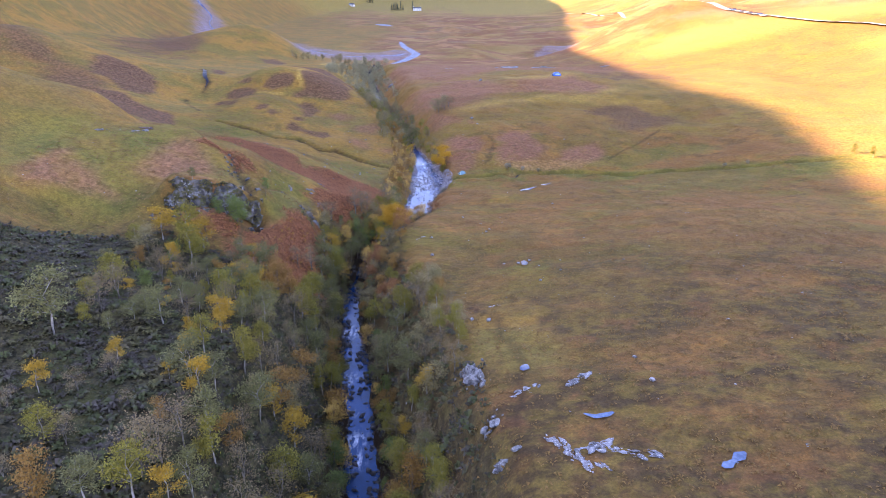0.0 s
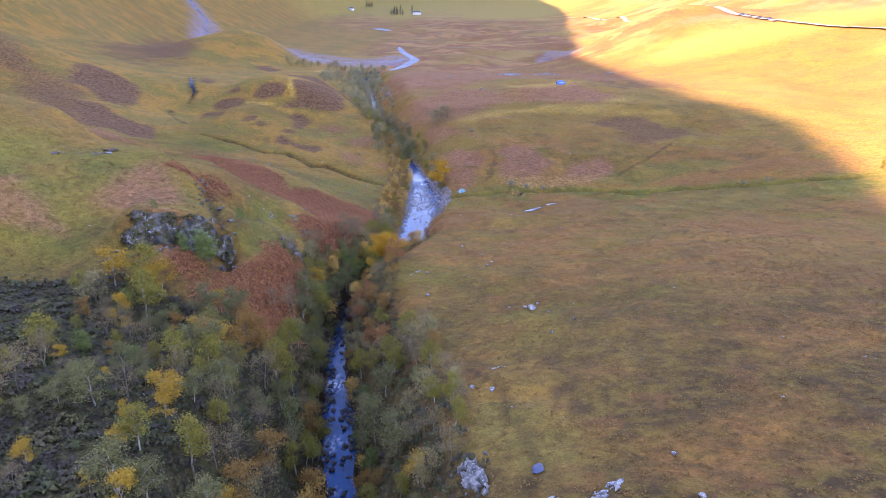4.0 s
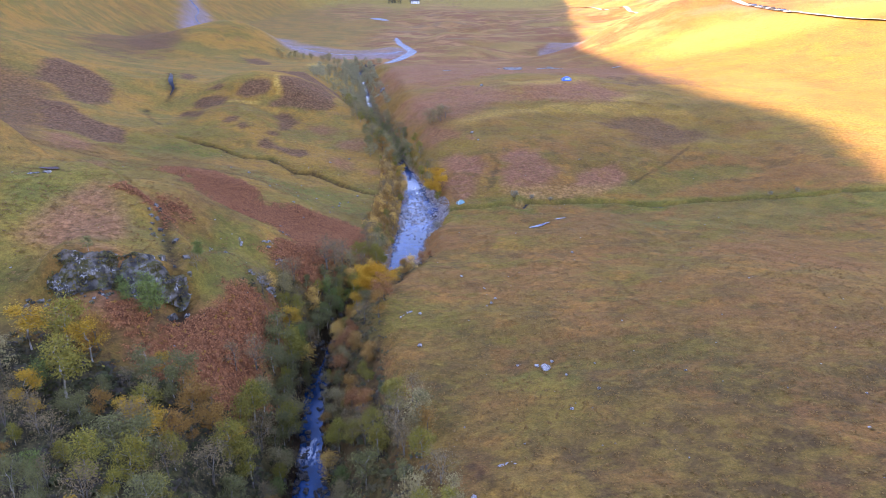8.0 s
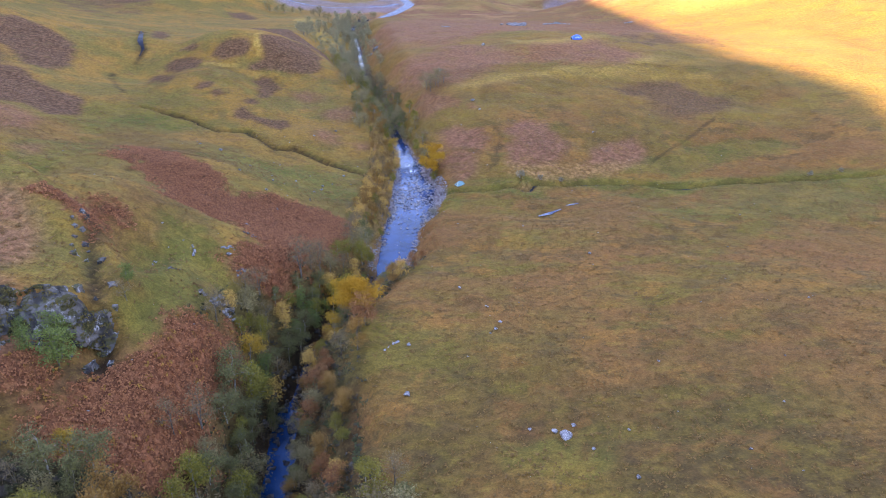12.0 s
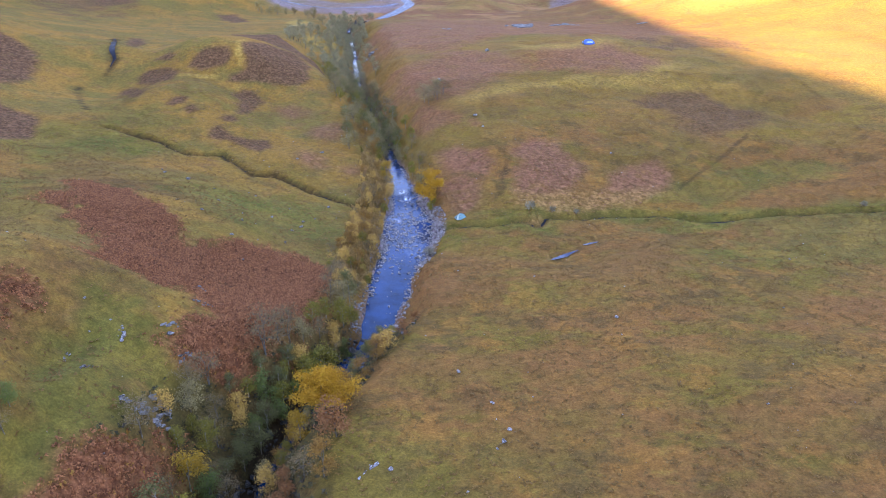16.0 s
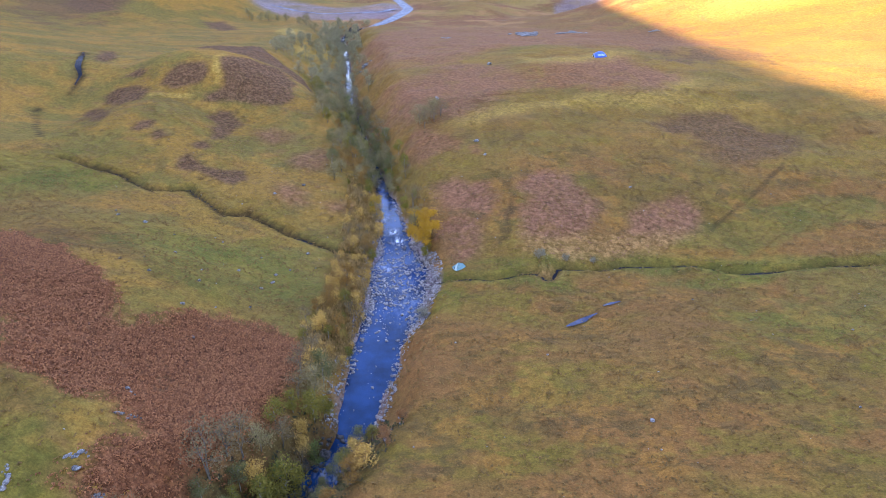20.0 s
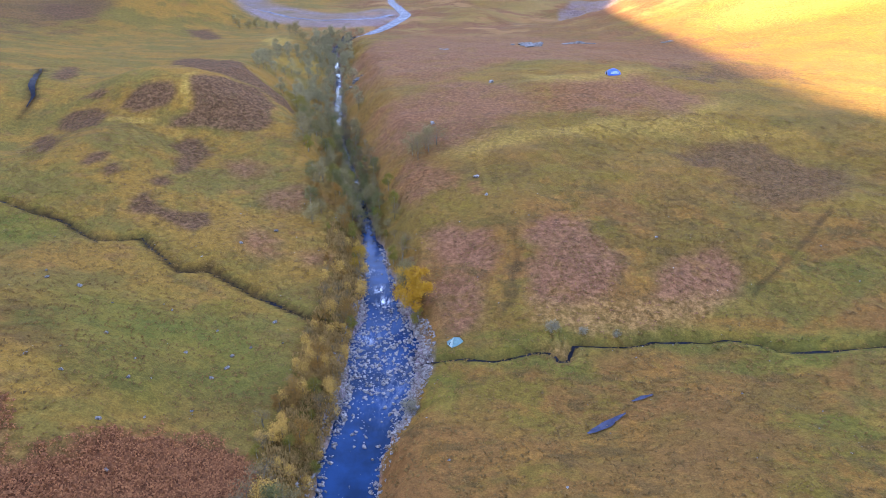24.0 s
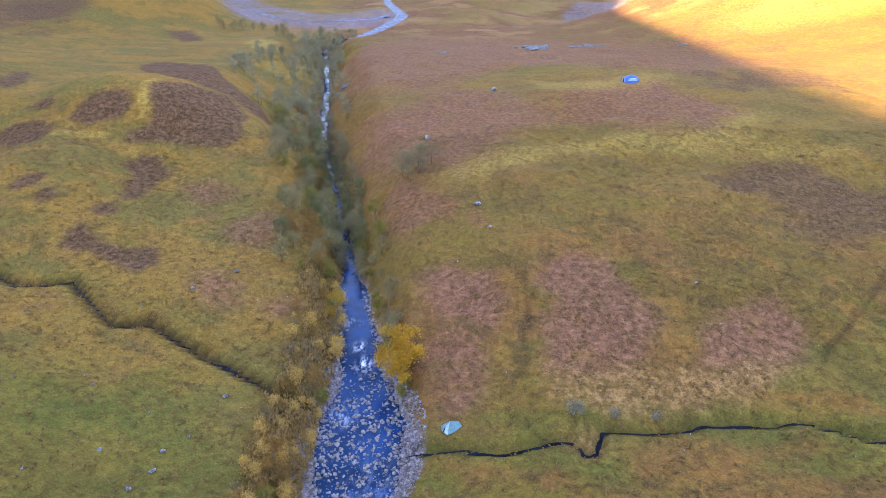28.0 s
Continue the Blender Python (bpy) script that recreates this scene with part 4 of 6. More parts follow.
sprays("bank_reeds", x, y, r, 5, 0.3, 0.06, 0.7, 0.3, leaf_material("bank_reeds", (0.240, 0.135, 0.042), (0.500, 0.300, 0.100)), "tall tawny grass and reeds along the river bank")

# ---------------------------------------------------------------- trees


def limb(verts, faces, points, radii, sides=5):
    """A tapered tube along points, added to the lists."""
    start = len(verts)
    for k, (p, rad) in enumerate(zip(points, radii)):
        way = (points[min(k + 1, len(points) - 1)] - points[max(k - 1, 0)]).normalized()
        q = way.to_track_quat("Z", "Y")
        for s in range(sides):
            a = 2 * math.pi * s / sides
            verts.append(p + q @ Vector((math.cos(a) * rad, math.sin(a) * rad, 0)))
    for k in range(len(points) - 1):
        for s in range(sides):
            a, b = start + k * sides + s, start + k * sides + (s + 1) % sides
            faces.append((a, b, b + sides, a + sides))


def make_tree(name, seed, height, spread, stems, leaves, leaf, bark, foliage, label, category="tree", low=0.3, droop=0.0, loose=0.24):
    """A broad-leaved tree: bent stems, limbs and twigs, and a crown of single leaves in loose clumps."""
    r = random.Random(seed)
    wood_v, wood_f, tips = [], [], []
    for stem in range(stems):
        lean = Vector((r.uniform(-1, 1), r.uniform(-1, 1), 0)) * spread * (0.12 if stems == 1 else 0.4)
        pts = []
        for k in range(7):
            t = k / 6
            wob = Vector((r.uniform(-1, 1), r.uniform(-1, 1), 0)) * 0.05 * height * t
            pts.append(Vector((0, 0, -0.25)) * (k == 0) + lean * t ** 1.3 + wob + Vector((0, 0, height * 0.94 * t * (1 if stem == 0 else r.uniform(0.8, 0.95)))))
        base = 0.018 * height / stems ** 0.4
        limb(wood_v, wood_f, pts, [base * (1 - 0.86 * k / 6) for k in range(7)])
        tips.append(pts[-1])
        for b in range(10 if stems == 1 else 6):
            t = r.uniform(low, 0.93)
            k = t * 6
            at = pts[int(k)].lerp(pts[min(int(k) + 1, 6)], k % 1)
            a = r.uniform(0, 2 * math.pi)
            long = spread * (1.12 - 0.75 * abs(t - 0.45) / 0.55) * r.uniform(0.65, 1.1)
            end = at + Vector((math.cos(a) * long, math.sin(a) * long, long * r.uniform(0.25, 0.7) - droop * long))
            mid = at.lerp(end, 0.5) + Vector((0, 0, 0.12 * long))
            limb(wood_v, wood_f, [at, mid, end], [base * 0.42 * (1.1 - t * 0.6), base * 0.24, base * 0.08], 3)
            tips += [end, mid.lerp(end, 0.5)]
            for _ in range(3):
                s = mid.lerp(end, r.uniform(0.0, 0.8))
                e = s + Vector((r.uniform(-1, 1), r.uniform(-1, 1), r.uniform(-0.2, 0.9) - droop)) * spread * 0.34
                limb(wood_v, wood_f, [s, e], [base * 0.16, base * 0.05], 3)
                tips.append(e)
    crown_v, crown_f = [], []
    clump = spread * loose
    for _ in range(int(leaves * 1.5)):
        tip = r.choice(tips)
        c = tip + Vector((r.gauss(0, clump), r.gauss(0, clump), r.gauss(0, clump * 0.75)))
        c.z = max(c.z, height * low * 0.45)
        n = Vector((r.gauss(0, 0.7), r.gauss(0, 0.7), r.uniform(0.1, 1))).normalized()
        u = n.orthogonal().normalized()
        u.rotate(Matrix.Rotation(r.uniform(0, 6.3), 3, n))
        w = n.cross(u)
        s = leaf * r.uniform(0.5, 1.15)
        k = len(crown_v)
        crown_v += [c - u * s + w * s * 0.55, c + u * s + n * s * 0.25, c - u * s * 0.7 - w * s * 0.6]
        crown_f.append((k, k + 1, k + 2))
    root = new(name)
    child("trunk", mesh_of("trunk", wood_v, wood_f, bark, True), root)
    child("crown", mesh_of("crown", crown_v, crown_f, foliage), root)
    return tagged(root, label, category, group=TREE_GROUPS[category])


TREE_GROUPS = {"tree": "trees along the river gorge", "shrub": "shrubs on the river banks"}
TAWNY = leaf_material("tawny_leaves", (0.290, 0.160, 0.036), (0.580, 0.345, 0.080), (0.400, 0.230, 0.062), 1.35)
FOREST = {
    "olive": [make_tree("birch_tree", 10 + k, 6.2, 1.75, 1 + k % 2, 1750, 0.125, BARK, LEAVES["olive"], "olive-green birch tree with thinning leaves", low=0.22) for k in range(3)],
    "yellowgreen": [make_tree("birch_tree", 20 + k, 6, 1.6, 1, 1750, 0.125, BARK, LEAVES["yellowgreen"], "yellow-green birch tree with a pale slim trunk", low=0.2) for k in range(2)],
    "yellow": [make_tree("birch_tree", 30 + k, 5.4, 1.45, 1, 1300, 0.125, BARK, LEAVES["yellow"], "bright yellow autumn birch tree", low=0.28) for k in range(2)],
    "orange": [make_tree("birch_tree", 40 + k, 5.4, 1.5, 2, 1400, 0.12, GREY_BARK, LEAVES["orange"], "orange-brown autumn tree with an airy crown", low=0.2) for k in range(2)],
    "rust": [make_tree("rowan_tree", 50 + k, 4.8, 1.6, 2, 950, 0.15, GREY_BARK, LEAVES["rust"], "rust-red autumn tree leaning over the gorge", low=0.15) for k in range(2)],
    "green": [make_tree("alder_tree", 60, 5.5, 1.8, 2, 1400, 0.15, GREY_BARK, LEAVES["green"], "dark green leafy tree among the rocks", low=0.12)],
    "gold": [make_tree("oak_tree", 70 + k, 7, 3.5, 2, 5200 + 3800 * k, 0.15, GREY_BARK, LEAVES["gold"], "golden-yellow broad-crowned tree on the river bank", low=0.15, loose=0.11 + 0.05 * k) for k in range(2)],
    "bare": [make_tree("bare_tree", 80 + k, 5.8, 1.8, 2, 620, 0.11, GREY_BARK, LEAVES["bare"], "nearly leafless grey tree with fine twigs", low=0.2) for k in range(3)],
    "pale": [make_tree("willow_bush", 90 + k, 2.4, 1.1, 4, 650, 0.11, GREY_BARK, LEAVES["pale"], "pale grey-green rounded willow bush", "shrub", low=0.1) for k in range(2)],
    # grey-green gorge trees of no settled species
    "greygreen": [make_tree("willow_tree", 100 + k, 6.2, 2.1, 2, 1250, 0.14, GREY_BARK, leaf_material("grey_green_leaves", (0.150, 0.120, 0.044), (0.360, 0.285, 0.125), (0.240, 0.190, 0.085), 1.0), "grey-green tree in the narrow gorge", low=0.15) for k in range(3)],
    "tawny": [make_tree("tawny_shrub", 110 + k, 3.2, 0.95, 3, 700, 0.1, GREY_BARK, TAWNY, "tawny orange waterside shrub", "shrub", low=0.1) for k in range(3)],
}
first_use = {id(t) for kind in FOREST.values() for t in kind}
planted = []


def plant(x, y, height, kind, seed):
    """Stands a tree on the ground; the built ones serve first, then copies of them."""
    r = random.Random(seed)
    tree = FOREST[kind][seed % len(FOREST[kind])]
    full = max(v.co.z for c in tree.children for v in c.data.vertices)
    s = height / full
    wide = s * r.uniform(0.9, 1.2)
    m = Matrix.LocRotScale((x, y, gz(x, y) - 0.05), Euler((r.uniform(-0.06, 0.06), r.uniform(-0.06, 0.06), r.uniform(0, 6.28))), (wide, wide, s))
    if id(tree) in first_use:
        first_use.discard(id(tree))
        tree.matrix_basis = m
    else:
        tree = copy_thing(tree, m)
        tree.scale = m.to_scale()
    planted.append((x, y))
    return tree


# Trees that stand out: x, y, height, kind
LEFT_SLOPE = ((-45.1, 64.9, 8.6, "olive"), (-43.5, 68.4, 3.1, "yellowgreen"), (-36, 71.8, 5.9, "olive"), (-30.5, 60.1, 2.5, "yellow"), (-28.1, 52.7, 3, "orange"), (-34.8, 48.2, 3.7, "bare"), (-42.4, 52, 2.9, "bare"), (-36.5, 48, 4.6, "yellowgreen"), (-33.6, 41.3, 5.8, "orange"), (-29.7, 41.6, 5.3, "olive"), (-26, 42.2, 6.1, "yellowgreen"), (-22.3, 54.2, 4.7, "orange"), (-21.6, 61, 6.6, "olive"), (-21.4, 65.5, 5.4, "yellow"), (-24.9, 67.1, 6.9, "yellowgreen"), (-25.5, 59.7, 4.7, "olive"), (-26.2, 57.5, 5, "yellow"), (-30.6, 64.9, 3.3, "yellow"), (-28.7, 65.6, 5.8, "yellowgreen"), (-28.6, 70.8, 3.8, "yellow"), (-26.1, 80.1, 5.7, "olive"), (-28.2, 94.6, 3.2, "orange"), (-41.8, 95.8, 8, "yellowgreen"), (-42.7, 91.8, 2.7, "yellow"))
GORGE_NEAR = ((-26.3, 108.9, 6.6, "yellowgreen"), (-23.1, 112.3, 6.4, "yellowgreen"), (-25.4, 91.8, 6.6, "bare"), (-21.1, 76.1, 6.4, "orange"), (-20.9, 87.2, 7.5, "olive"), (-17.3, 79.5, 6, "orange"), (-16.7, 66.9, 4.8, "bare"), (-15.9, 70, 5, "green"), (-14.1, 113.2, 4.3, "rust"), (-11.9, 108.6, 3.9, "rust"), (-17.8, 129.3, 5, "rust"), (-3.9, 74.7, 5, "yellow"), (-6.7, 71.6, 3.8, "yellow"), (-2.5, 58.3, 4.5, "yellowgreen"), (-10.8, 90.2, 8, "olive"), (-6.9, 81.1, 7.4, "olive"), (-2.4, 78.2, 4.1, "bare"))
GORGE_MIDDLE = ((-14.6, 142, 7.6, "gold"), (-12, 136, 5.5, "rust"), (-12.3, 130.3, 5.6, "orange"), (-27.6, 133, 6, "yellow"), (-27.4, 125.9, 7.5, "olive"), (-24.5, 159.1, 6, "bare"), (-17.6, 171, 6, "yellowgreen"), (-14.2, 116.3, 4.4, "orange"), (-17.6, 123.3, 5, "rust"), (-29.6, 113.1, 4.7, "bare"), (-27.8, 116, 6, "bare"), (-40, 113.3, 5.6, "green"), (-42.2, 102.2, 6.4, "yellow"), (-35.5, 102, 5.6, "olive"), (-17.7, 178, 6.4, "olive"), (-18.4, 175.1, 6, "greygreen"), (-19.0, 159.6, 8.8, "yellowgreen"), (-20.8, 156.6, 7, "yellowgreen"), (-18.2, 154.5, 6, "green"), (-25.4, 155.8, 8, "bare"), (-23.2, 159.9, 7.2, "bare"), (-12.9, 143.4, 6.2, "orange"), (-17.4, 140.8, 5.4, "yellow"), (-25.9, 127.2, 8.6, "yellowgreen"), (-27.2, 140.5, 5.6, "bare"), (-20.6, 270, 7.2, "greygreen"), (-13.4, 263, 4.6, "yellowgreen"), (-23.4, 254, 5, "greygreen"))
LEFT_WOOD = ((-45.5, 103.5, 7, "yellowgreen"), (-48.5, 101.5, 6.5, "yellow"), (-42.3, 104.2, 6, "orange"), (-43.5, 92.3, 5.5, "yellow"), (-28.9, 97.1, 6, "orange"), (-33.8, 93.3, 5, "yellow"), (-26.6, 104.5, 6.4, "yellowgreen"), (-29.9, 87.5, 6.5, "olive"), (-32.7, 82.9, 6, "yellowgreen"), (-25.2, 96.2, 6.6, "yellowgreen"), (-14.6, 149.6, 4.6, "orange"), (-13.2, 147.3, 3.6, "orange"), (-41.6, 116.6, 4.6, "green"), (-44.4, 115.4, 2.6, "green"), (-48.4, 116.2, 2.4, "olive"), (-42.8, 113.6, 3, "green"), (-46.2, 113.9, 1.8, "olive"), (-37.6, 124, 3, "bare"), (-38.4, 126.5, 3.2, "green"))
RIVERSIDE = ((-5.9, 225.2, 8.4, "gold"), (-18.4, 190.8, 5.4, "orange"), (-20.6, 198, 5.6, "orange"), (-19, 206, 6, "orange"), (-17.6, 222, 5, "orange"), (-5.2, 200.4, 2.5, "pale"), (-17.9, 239.8, 5.8, "yellow"), (-23.4, 258, 6, "orange"), (-15.5, 270, 4.6, "yellowgreen"), (-18.5, 271.5, 3.3, "green"), (15.8, 215.2, 2.9, "pale"), (20.7, 215, 1.9, "pale"), (-8.9, 276, 6.2, "bare"), (-9.8, 240.5, 6, "bare"), (-6.6, 279, 6, "bare"), (-7.5, 281.5, 6.4, "greygreen"), (-10.5, 279.5, 6, "greygreen"), (-5, 283, 5.6, "bare"), (-6.2, 221.5, 3.0, "yellowgreen"), (125, 212.5, 4, "yellowgreen"), (128.5, 207.5, 4, "yellowgreen"), (93.5, 215.4, 1.8, "pale"), (86.2, 215, 1.6, "pale"), (26, 215.3, 1.5, "pale"))
for k, (x, y, h, kind) in enumerate(LEFT_SLOPE + GORGE_NEAR + GORGE_MIDDLE + LEFT_WOOD + RIVERSIDE):
    plant(x, y, h, kind, k)


BARE_ROCK = ((1.8, 68), (1.9, 65), (1.6, 62), (3.4, 55.6), (3, 53.5), (4.2, 49), (3.6, 47))


def thicket(count, seed, y_range, offset, kinds, heights, gap):
    """Trees at random along the river, offset metres from the water's edge to either side."""
    r = random.Random(seed)
    tries, stood = 0, 0
    while stood < count and tries < count * 30:
        tries += 1
        y = r.uniform(*y_range)
        off = r.uniform(*offset)
        x = float(river_x(y)) + math.copysign(abs(off) + float(river_half(y)), off)
        if y < 195 and off < 0 and float(patch(np.array([x]), np.array([y]), BRACKEN_SLOPE + BRACKEN_BAND + BRACKEN_FOOT, 1.2, 0.6)[0]) > 0.5:
            continue
        if any((x - a) ** 2 + (y - b) ** 2 < gap * gap for a, b in planted) or any((x - a) ** 2 + (y - b) ** 2 < 16 for a, b in BARE_ROCK):
            continue
        plant(x, y, r.uniform(*heights), r.choice(kinds), seed * 1000 + tries)
        stood += 1


GREYS = ["olive", "olive", "greygreen", "bare", "bare", "bare", "orange", "yellowgreen", "yellowgreen", "yellow", "olive"]
thicket(70, 1, (42, 112), (-15, -1.5), GREYS, (3.6, 6.6), 1.9)
thicket(26, 2, (40, 100), (-32, -15), ["bare", "bare", "orange", "yellow", "olive", "yellowgreen"], (1.8, 4.6), 3)
thicket(58, 3, (42, 108), (1.2, 13), ["olive", "greygreen", "bare", "bare", "bare", "yellowgreen", "yellowgreen", "orange"], (3, 6.2), 1.8)
thicket(14, 4, (104, 128), (-5.5, -0.8), ["olive", "olive", "olive", "greygreen", "yellowgreen", "bare", "rust"], (3.5, 6.2), 2.1)
thicket(34, 5, (108, 172), (0.8, 7), ["greygreen", "olive", "orange", "rust", "tawny", "bare", "yellowgreen"], (2.2, 4.4), 1.8)
thicket(9, 14, (88, 100), (-20, -3), ["olive", "green", "yellowgreen", "bare"], (3.2, 5.4), 2.6)
thicket(26, 15, (70, 98), (-30, -8), ["olive", "bare", "greygreen", "olive", "yellowgreen", "green", "olive", "bare"], (3, 6), 2.6)
thicket(60, 16, (56, 168), (-2.6, -0.4), ["olive", "olive", "bare", "tawny", "green", "yellowgreen"], (2.6, 5.4), 1.7)
thicket(50, 17, (56, 168), (0.6, 2.6), ["olive", "greygreen", "orange", "tawny", "green", "yellowgreen"], (2.2, 4.6), 1.7)
thicket(26, 6, (126, 182), (-8, -1), ["bare", "bare", "olive", "greygreen", "tawny", "yellowgreen"], (3, 5.6), 2)
thicket(90, 7, (184, 250), (-8, -0.3), ["tawny", "tawny", "tawny", "bare", "orange", "bare", "yellowgreen"], (1.1, 3.4), 1.2)
thicket(16, 8, (222, 262), (0.6, 4.5), ["bare", "greygreen", "tawny", "yellowgreen"], (2, 4.6), 1.8)
thicket(62, 9, (250, 330), (-11, 0.3), ["greygreen", "greygreen", "bare", "yellowgreen", "olive", "greygreen", "orange"], (3.6, 6.8), 2)
thicket(30, 10, (252, 330), (0.1, 4.6), ["greygreen", "bare", "bare", "olive"], (2.8, 5.4), 2)
thicket(34, 18, (258, 336), (-1.2, -0.1), ["greygreen", "olive", "yellowgreen", "greygreen", "green"], (3.4, 5.6), 1.7)
thicket(30, 19, (258, 336), (0.1, 1.0), ["greygreen", "olive", "bare", "green"], (3, 5), 1.7)


def far_wood(count, seed, places):
    """The trees of the far gorge, too many and too far to tell apart, joined into one."""
    r = random.Random(seed)
    trees = [make_tree("far_tree", 500 + k, 6, 1.8, 1, 430, 0.17, GREY_BARK, FAR_LEAVES, "grey-green tree") for k in range(3)]
    shapes = []
    for t in trees:
        crown, trunk = (next(c.data for c in t.children if c.name.startswith(k)) for k in ("crown", "trunk"))
        shapes.append([(np.array([v.co for v in me.vertices]), np.array([p.vertices for p in me.polygons])) for me in (crown, trunk)])
        for o in (*t.children, t):
            bpy.data.objects.remove(o)
    for which, name in ((0, "far_gorge_crowns"), (1, "far_gorge_trunks")):
        r2 = random.Random(seed)
        vs, fs, at = [], [], 0
        for k in range(count):
            x, y = places(r2)
            v, f = shapes[k % 3][which]
            a, s = r2.uniform(0, 6.3), r2.uniform(0.55, 1.05)
            c, n = math.cos(a) * s, math.sin(a) * s
            vs.append(np.stack([v[:, 0] * c - v[:, 1] * n + x, v[:, 0] * n + v[:, 1] * c + y, v[:, 2] * s + gz(x, y)], -1))
            fs.append(f + at)
            at += len(v)
        me = fast_mesh(name, np.concatenate(vs), np.concatenate(fs), FAR_LEAVES if which == 0 else GREY_BARK)
        tagged(new(name, me), "grey-green scrub woodland filling the far gorge" if which == 0 else "thin grey stems of the far gorge woodland", "woodland", kind="stuff")


def along_gorge(r):
    y = r.uniform(330, 488)
    side = -1 if r.random() < 0.78 else 1
    off = 0.2 + r.uniform(0, 1) ** 1.3 * (float(np.interp(y, (330, 350, 400, 430, 488), (16, 27, 24, 11, 7))) if side < 0 else 6)
    return float(river_x(y)) + side * (off + float(river_half(y)) * 0.8), y


# grey-green leaf colour lightened to offset shade inside the far crowns
FAR_LEAVES = leaf_material("hazel_leaves", (0.190, 0.168, 0.085), (0.420, 0.362, 0.190), pale=1.0)
far_wood(230, 77, along_gorge)
for k, (x, y) in enumerate(((-117, 489), (-113, 491), (-109, 493), (-104, 494), (-99, 495), (-120, 493), (-92, 492), (-86, 470), (-81, 462), (-76, 452), (-72, 440), (-84, 478))):
    plant(x, y, 4.5 + (k % 3), "greygreen", 5000 + k)

# ---------------------------------------------------------------- rocks


def stone_mesh(name, seed, size, material, points=22, worn=True):
    """An angular stone: the hull of random points on a lumpy oval, with its edges taken off."""
    r = random.Random(seed)
    bm = bmesh.new()
    for _ in range(points):
        v = Vector((r.gauss(0, 1), r.gauss(0, 1), r.gauss(0, 1))).normalized() * r.uniform(0.82, 1.08)
        bm.verts.new((v.x * size[0] / 2, v.y * size[1] / 2, v.z * size[2] / 2))
    bmesh.ops.convex_hull(bm, input=bm.verts)
    loose = [v for v in bm.verts if not v.link_faces]
    bmesh.ops.delete(bm, geom=loose, context="VERTS")
    if worn:
        bmesh.ops.bevel(bm, geom=bm.edges[:], offset=min(size) * 0.045, segments=1, affect="EDGES")
    me = bpy.data.meshes.new(name)
    bm.to_mesh(me)
    bm.free()
    me.materials.append(material)
    return me


PALE_STONES = [stone_mesh("boulder", 200 + k, (1, 0.8 + 0.1 * (k % 3), 0.62), PALE_ROCK) for k in range(5)]
GREY_STONES = [stone_mesh("boulder", 220 + k, (1, 0.85, 0.6), ROCK) for k in range(5)]
SLABS = [stone_mesh("slab", 240 + k, (1, 0.75, 0.4), PALE_ROCK, 12, False) for k in range(6)]


def block_mesh(name, seed, material):
    """A squarish broken block: a cube cut once each way, with every corner pushed about."""
    r = random.Random(seed)
    bm = bmesh.new()
    bmesh.ops.create_cube(bm, size=1)
    bmesh.ops.subdivide_edges(bm, edges=bm.edges[:], cuts=2, use_grid_fill=True)
    for v in bm.verts:
        v.co += Vector((r.uniform(-0.13, 0.13), r.uniform(-0.13, 0.13), r.uniform(-0.12, 0.12)))
    bmesh.ops.triangulate(bm, faces=bm.faces[:])
    me = bpy.data.meshes.new(name)
    bm.to_mesh(me)
    bm.free()
    me.materials.append(material)
    return me


BLOCKS = [stone_mesh("rock_block", 260 + k, (0.9, 0.8, 1.2), CRAG_ROCK, 13) for k in range(6)]


def boulder(x, y, width, k, meshes, label, sink=0.12):
    r = random.Random(k * 7 + 3)
    ob = new("boulder", meshes[k % len(meshes)])
    ob.matrix_basis = Matrix.LocRotScale((x, y, gz(x, y) + width * (0.28 - sink)), Euler((r.uniform(-0.2, 0.2), r.uniform(-0.2, 0.2), r.uniform(0, 6.3))), (width * r.uniform(0.9, 1.15), width, width * r.uniform(0.8, 1.25)))
    return tagged(ob, label, "boulder", group="boulders on the moor")


MOOR_STONES = ((20.3, 67.1, 0.68), (20.1, 59.6, 0.75), (11.9, 111.5, 1.5), (-5.1, 120.5, 1.0), (2, 85.1, 0.73), (4.3, 83.6, 0.96), (4.5, 264.4, 1.5), (6.4, 255, 0.94), (-6.7, 298.1, 1.6), (9.5, 330.7, 1.9), (37.8, 241, 0.77), (24.1, 165.6, 0.72), (6.6, 137.9, 0.65), (5.9, 135.8, 0.75), (-5.8, 167.7, 0.83), (0.9, 150.2, 0.7), (-5.7, 131.3, 0.63), (5, 143.1, 0.6), (17.2, 103.8, 0.6), (13.4, 100, 0.55), (10.9, 112.6, 0.9), (14.2, 109, 0.5), (8.4, 113.4, 0.45), (12.9, 113.2, 0.6), (-6.5, 171.5, 0.6), (-7.5, 164, 0.7))
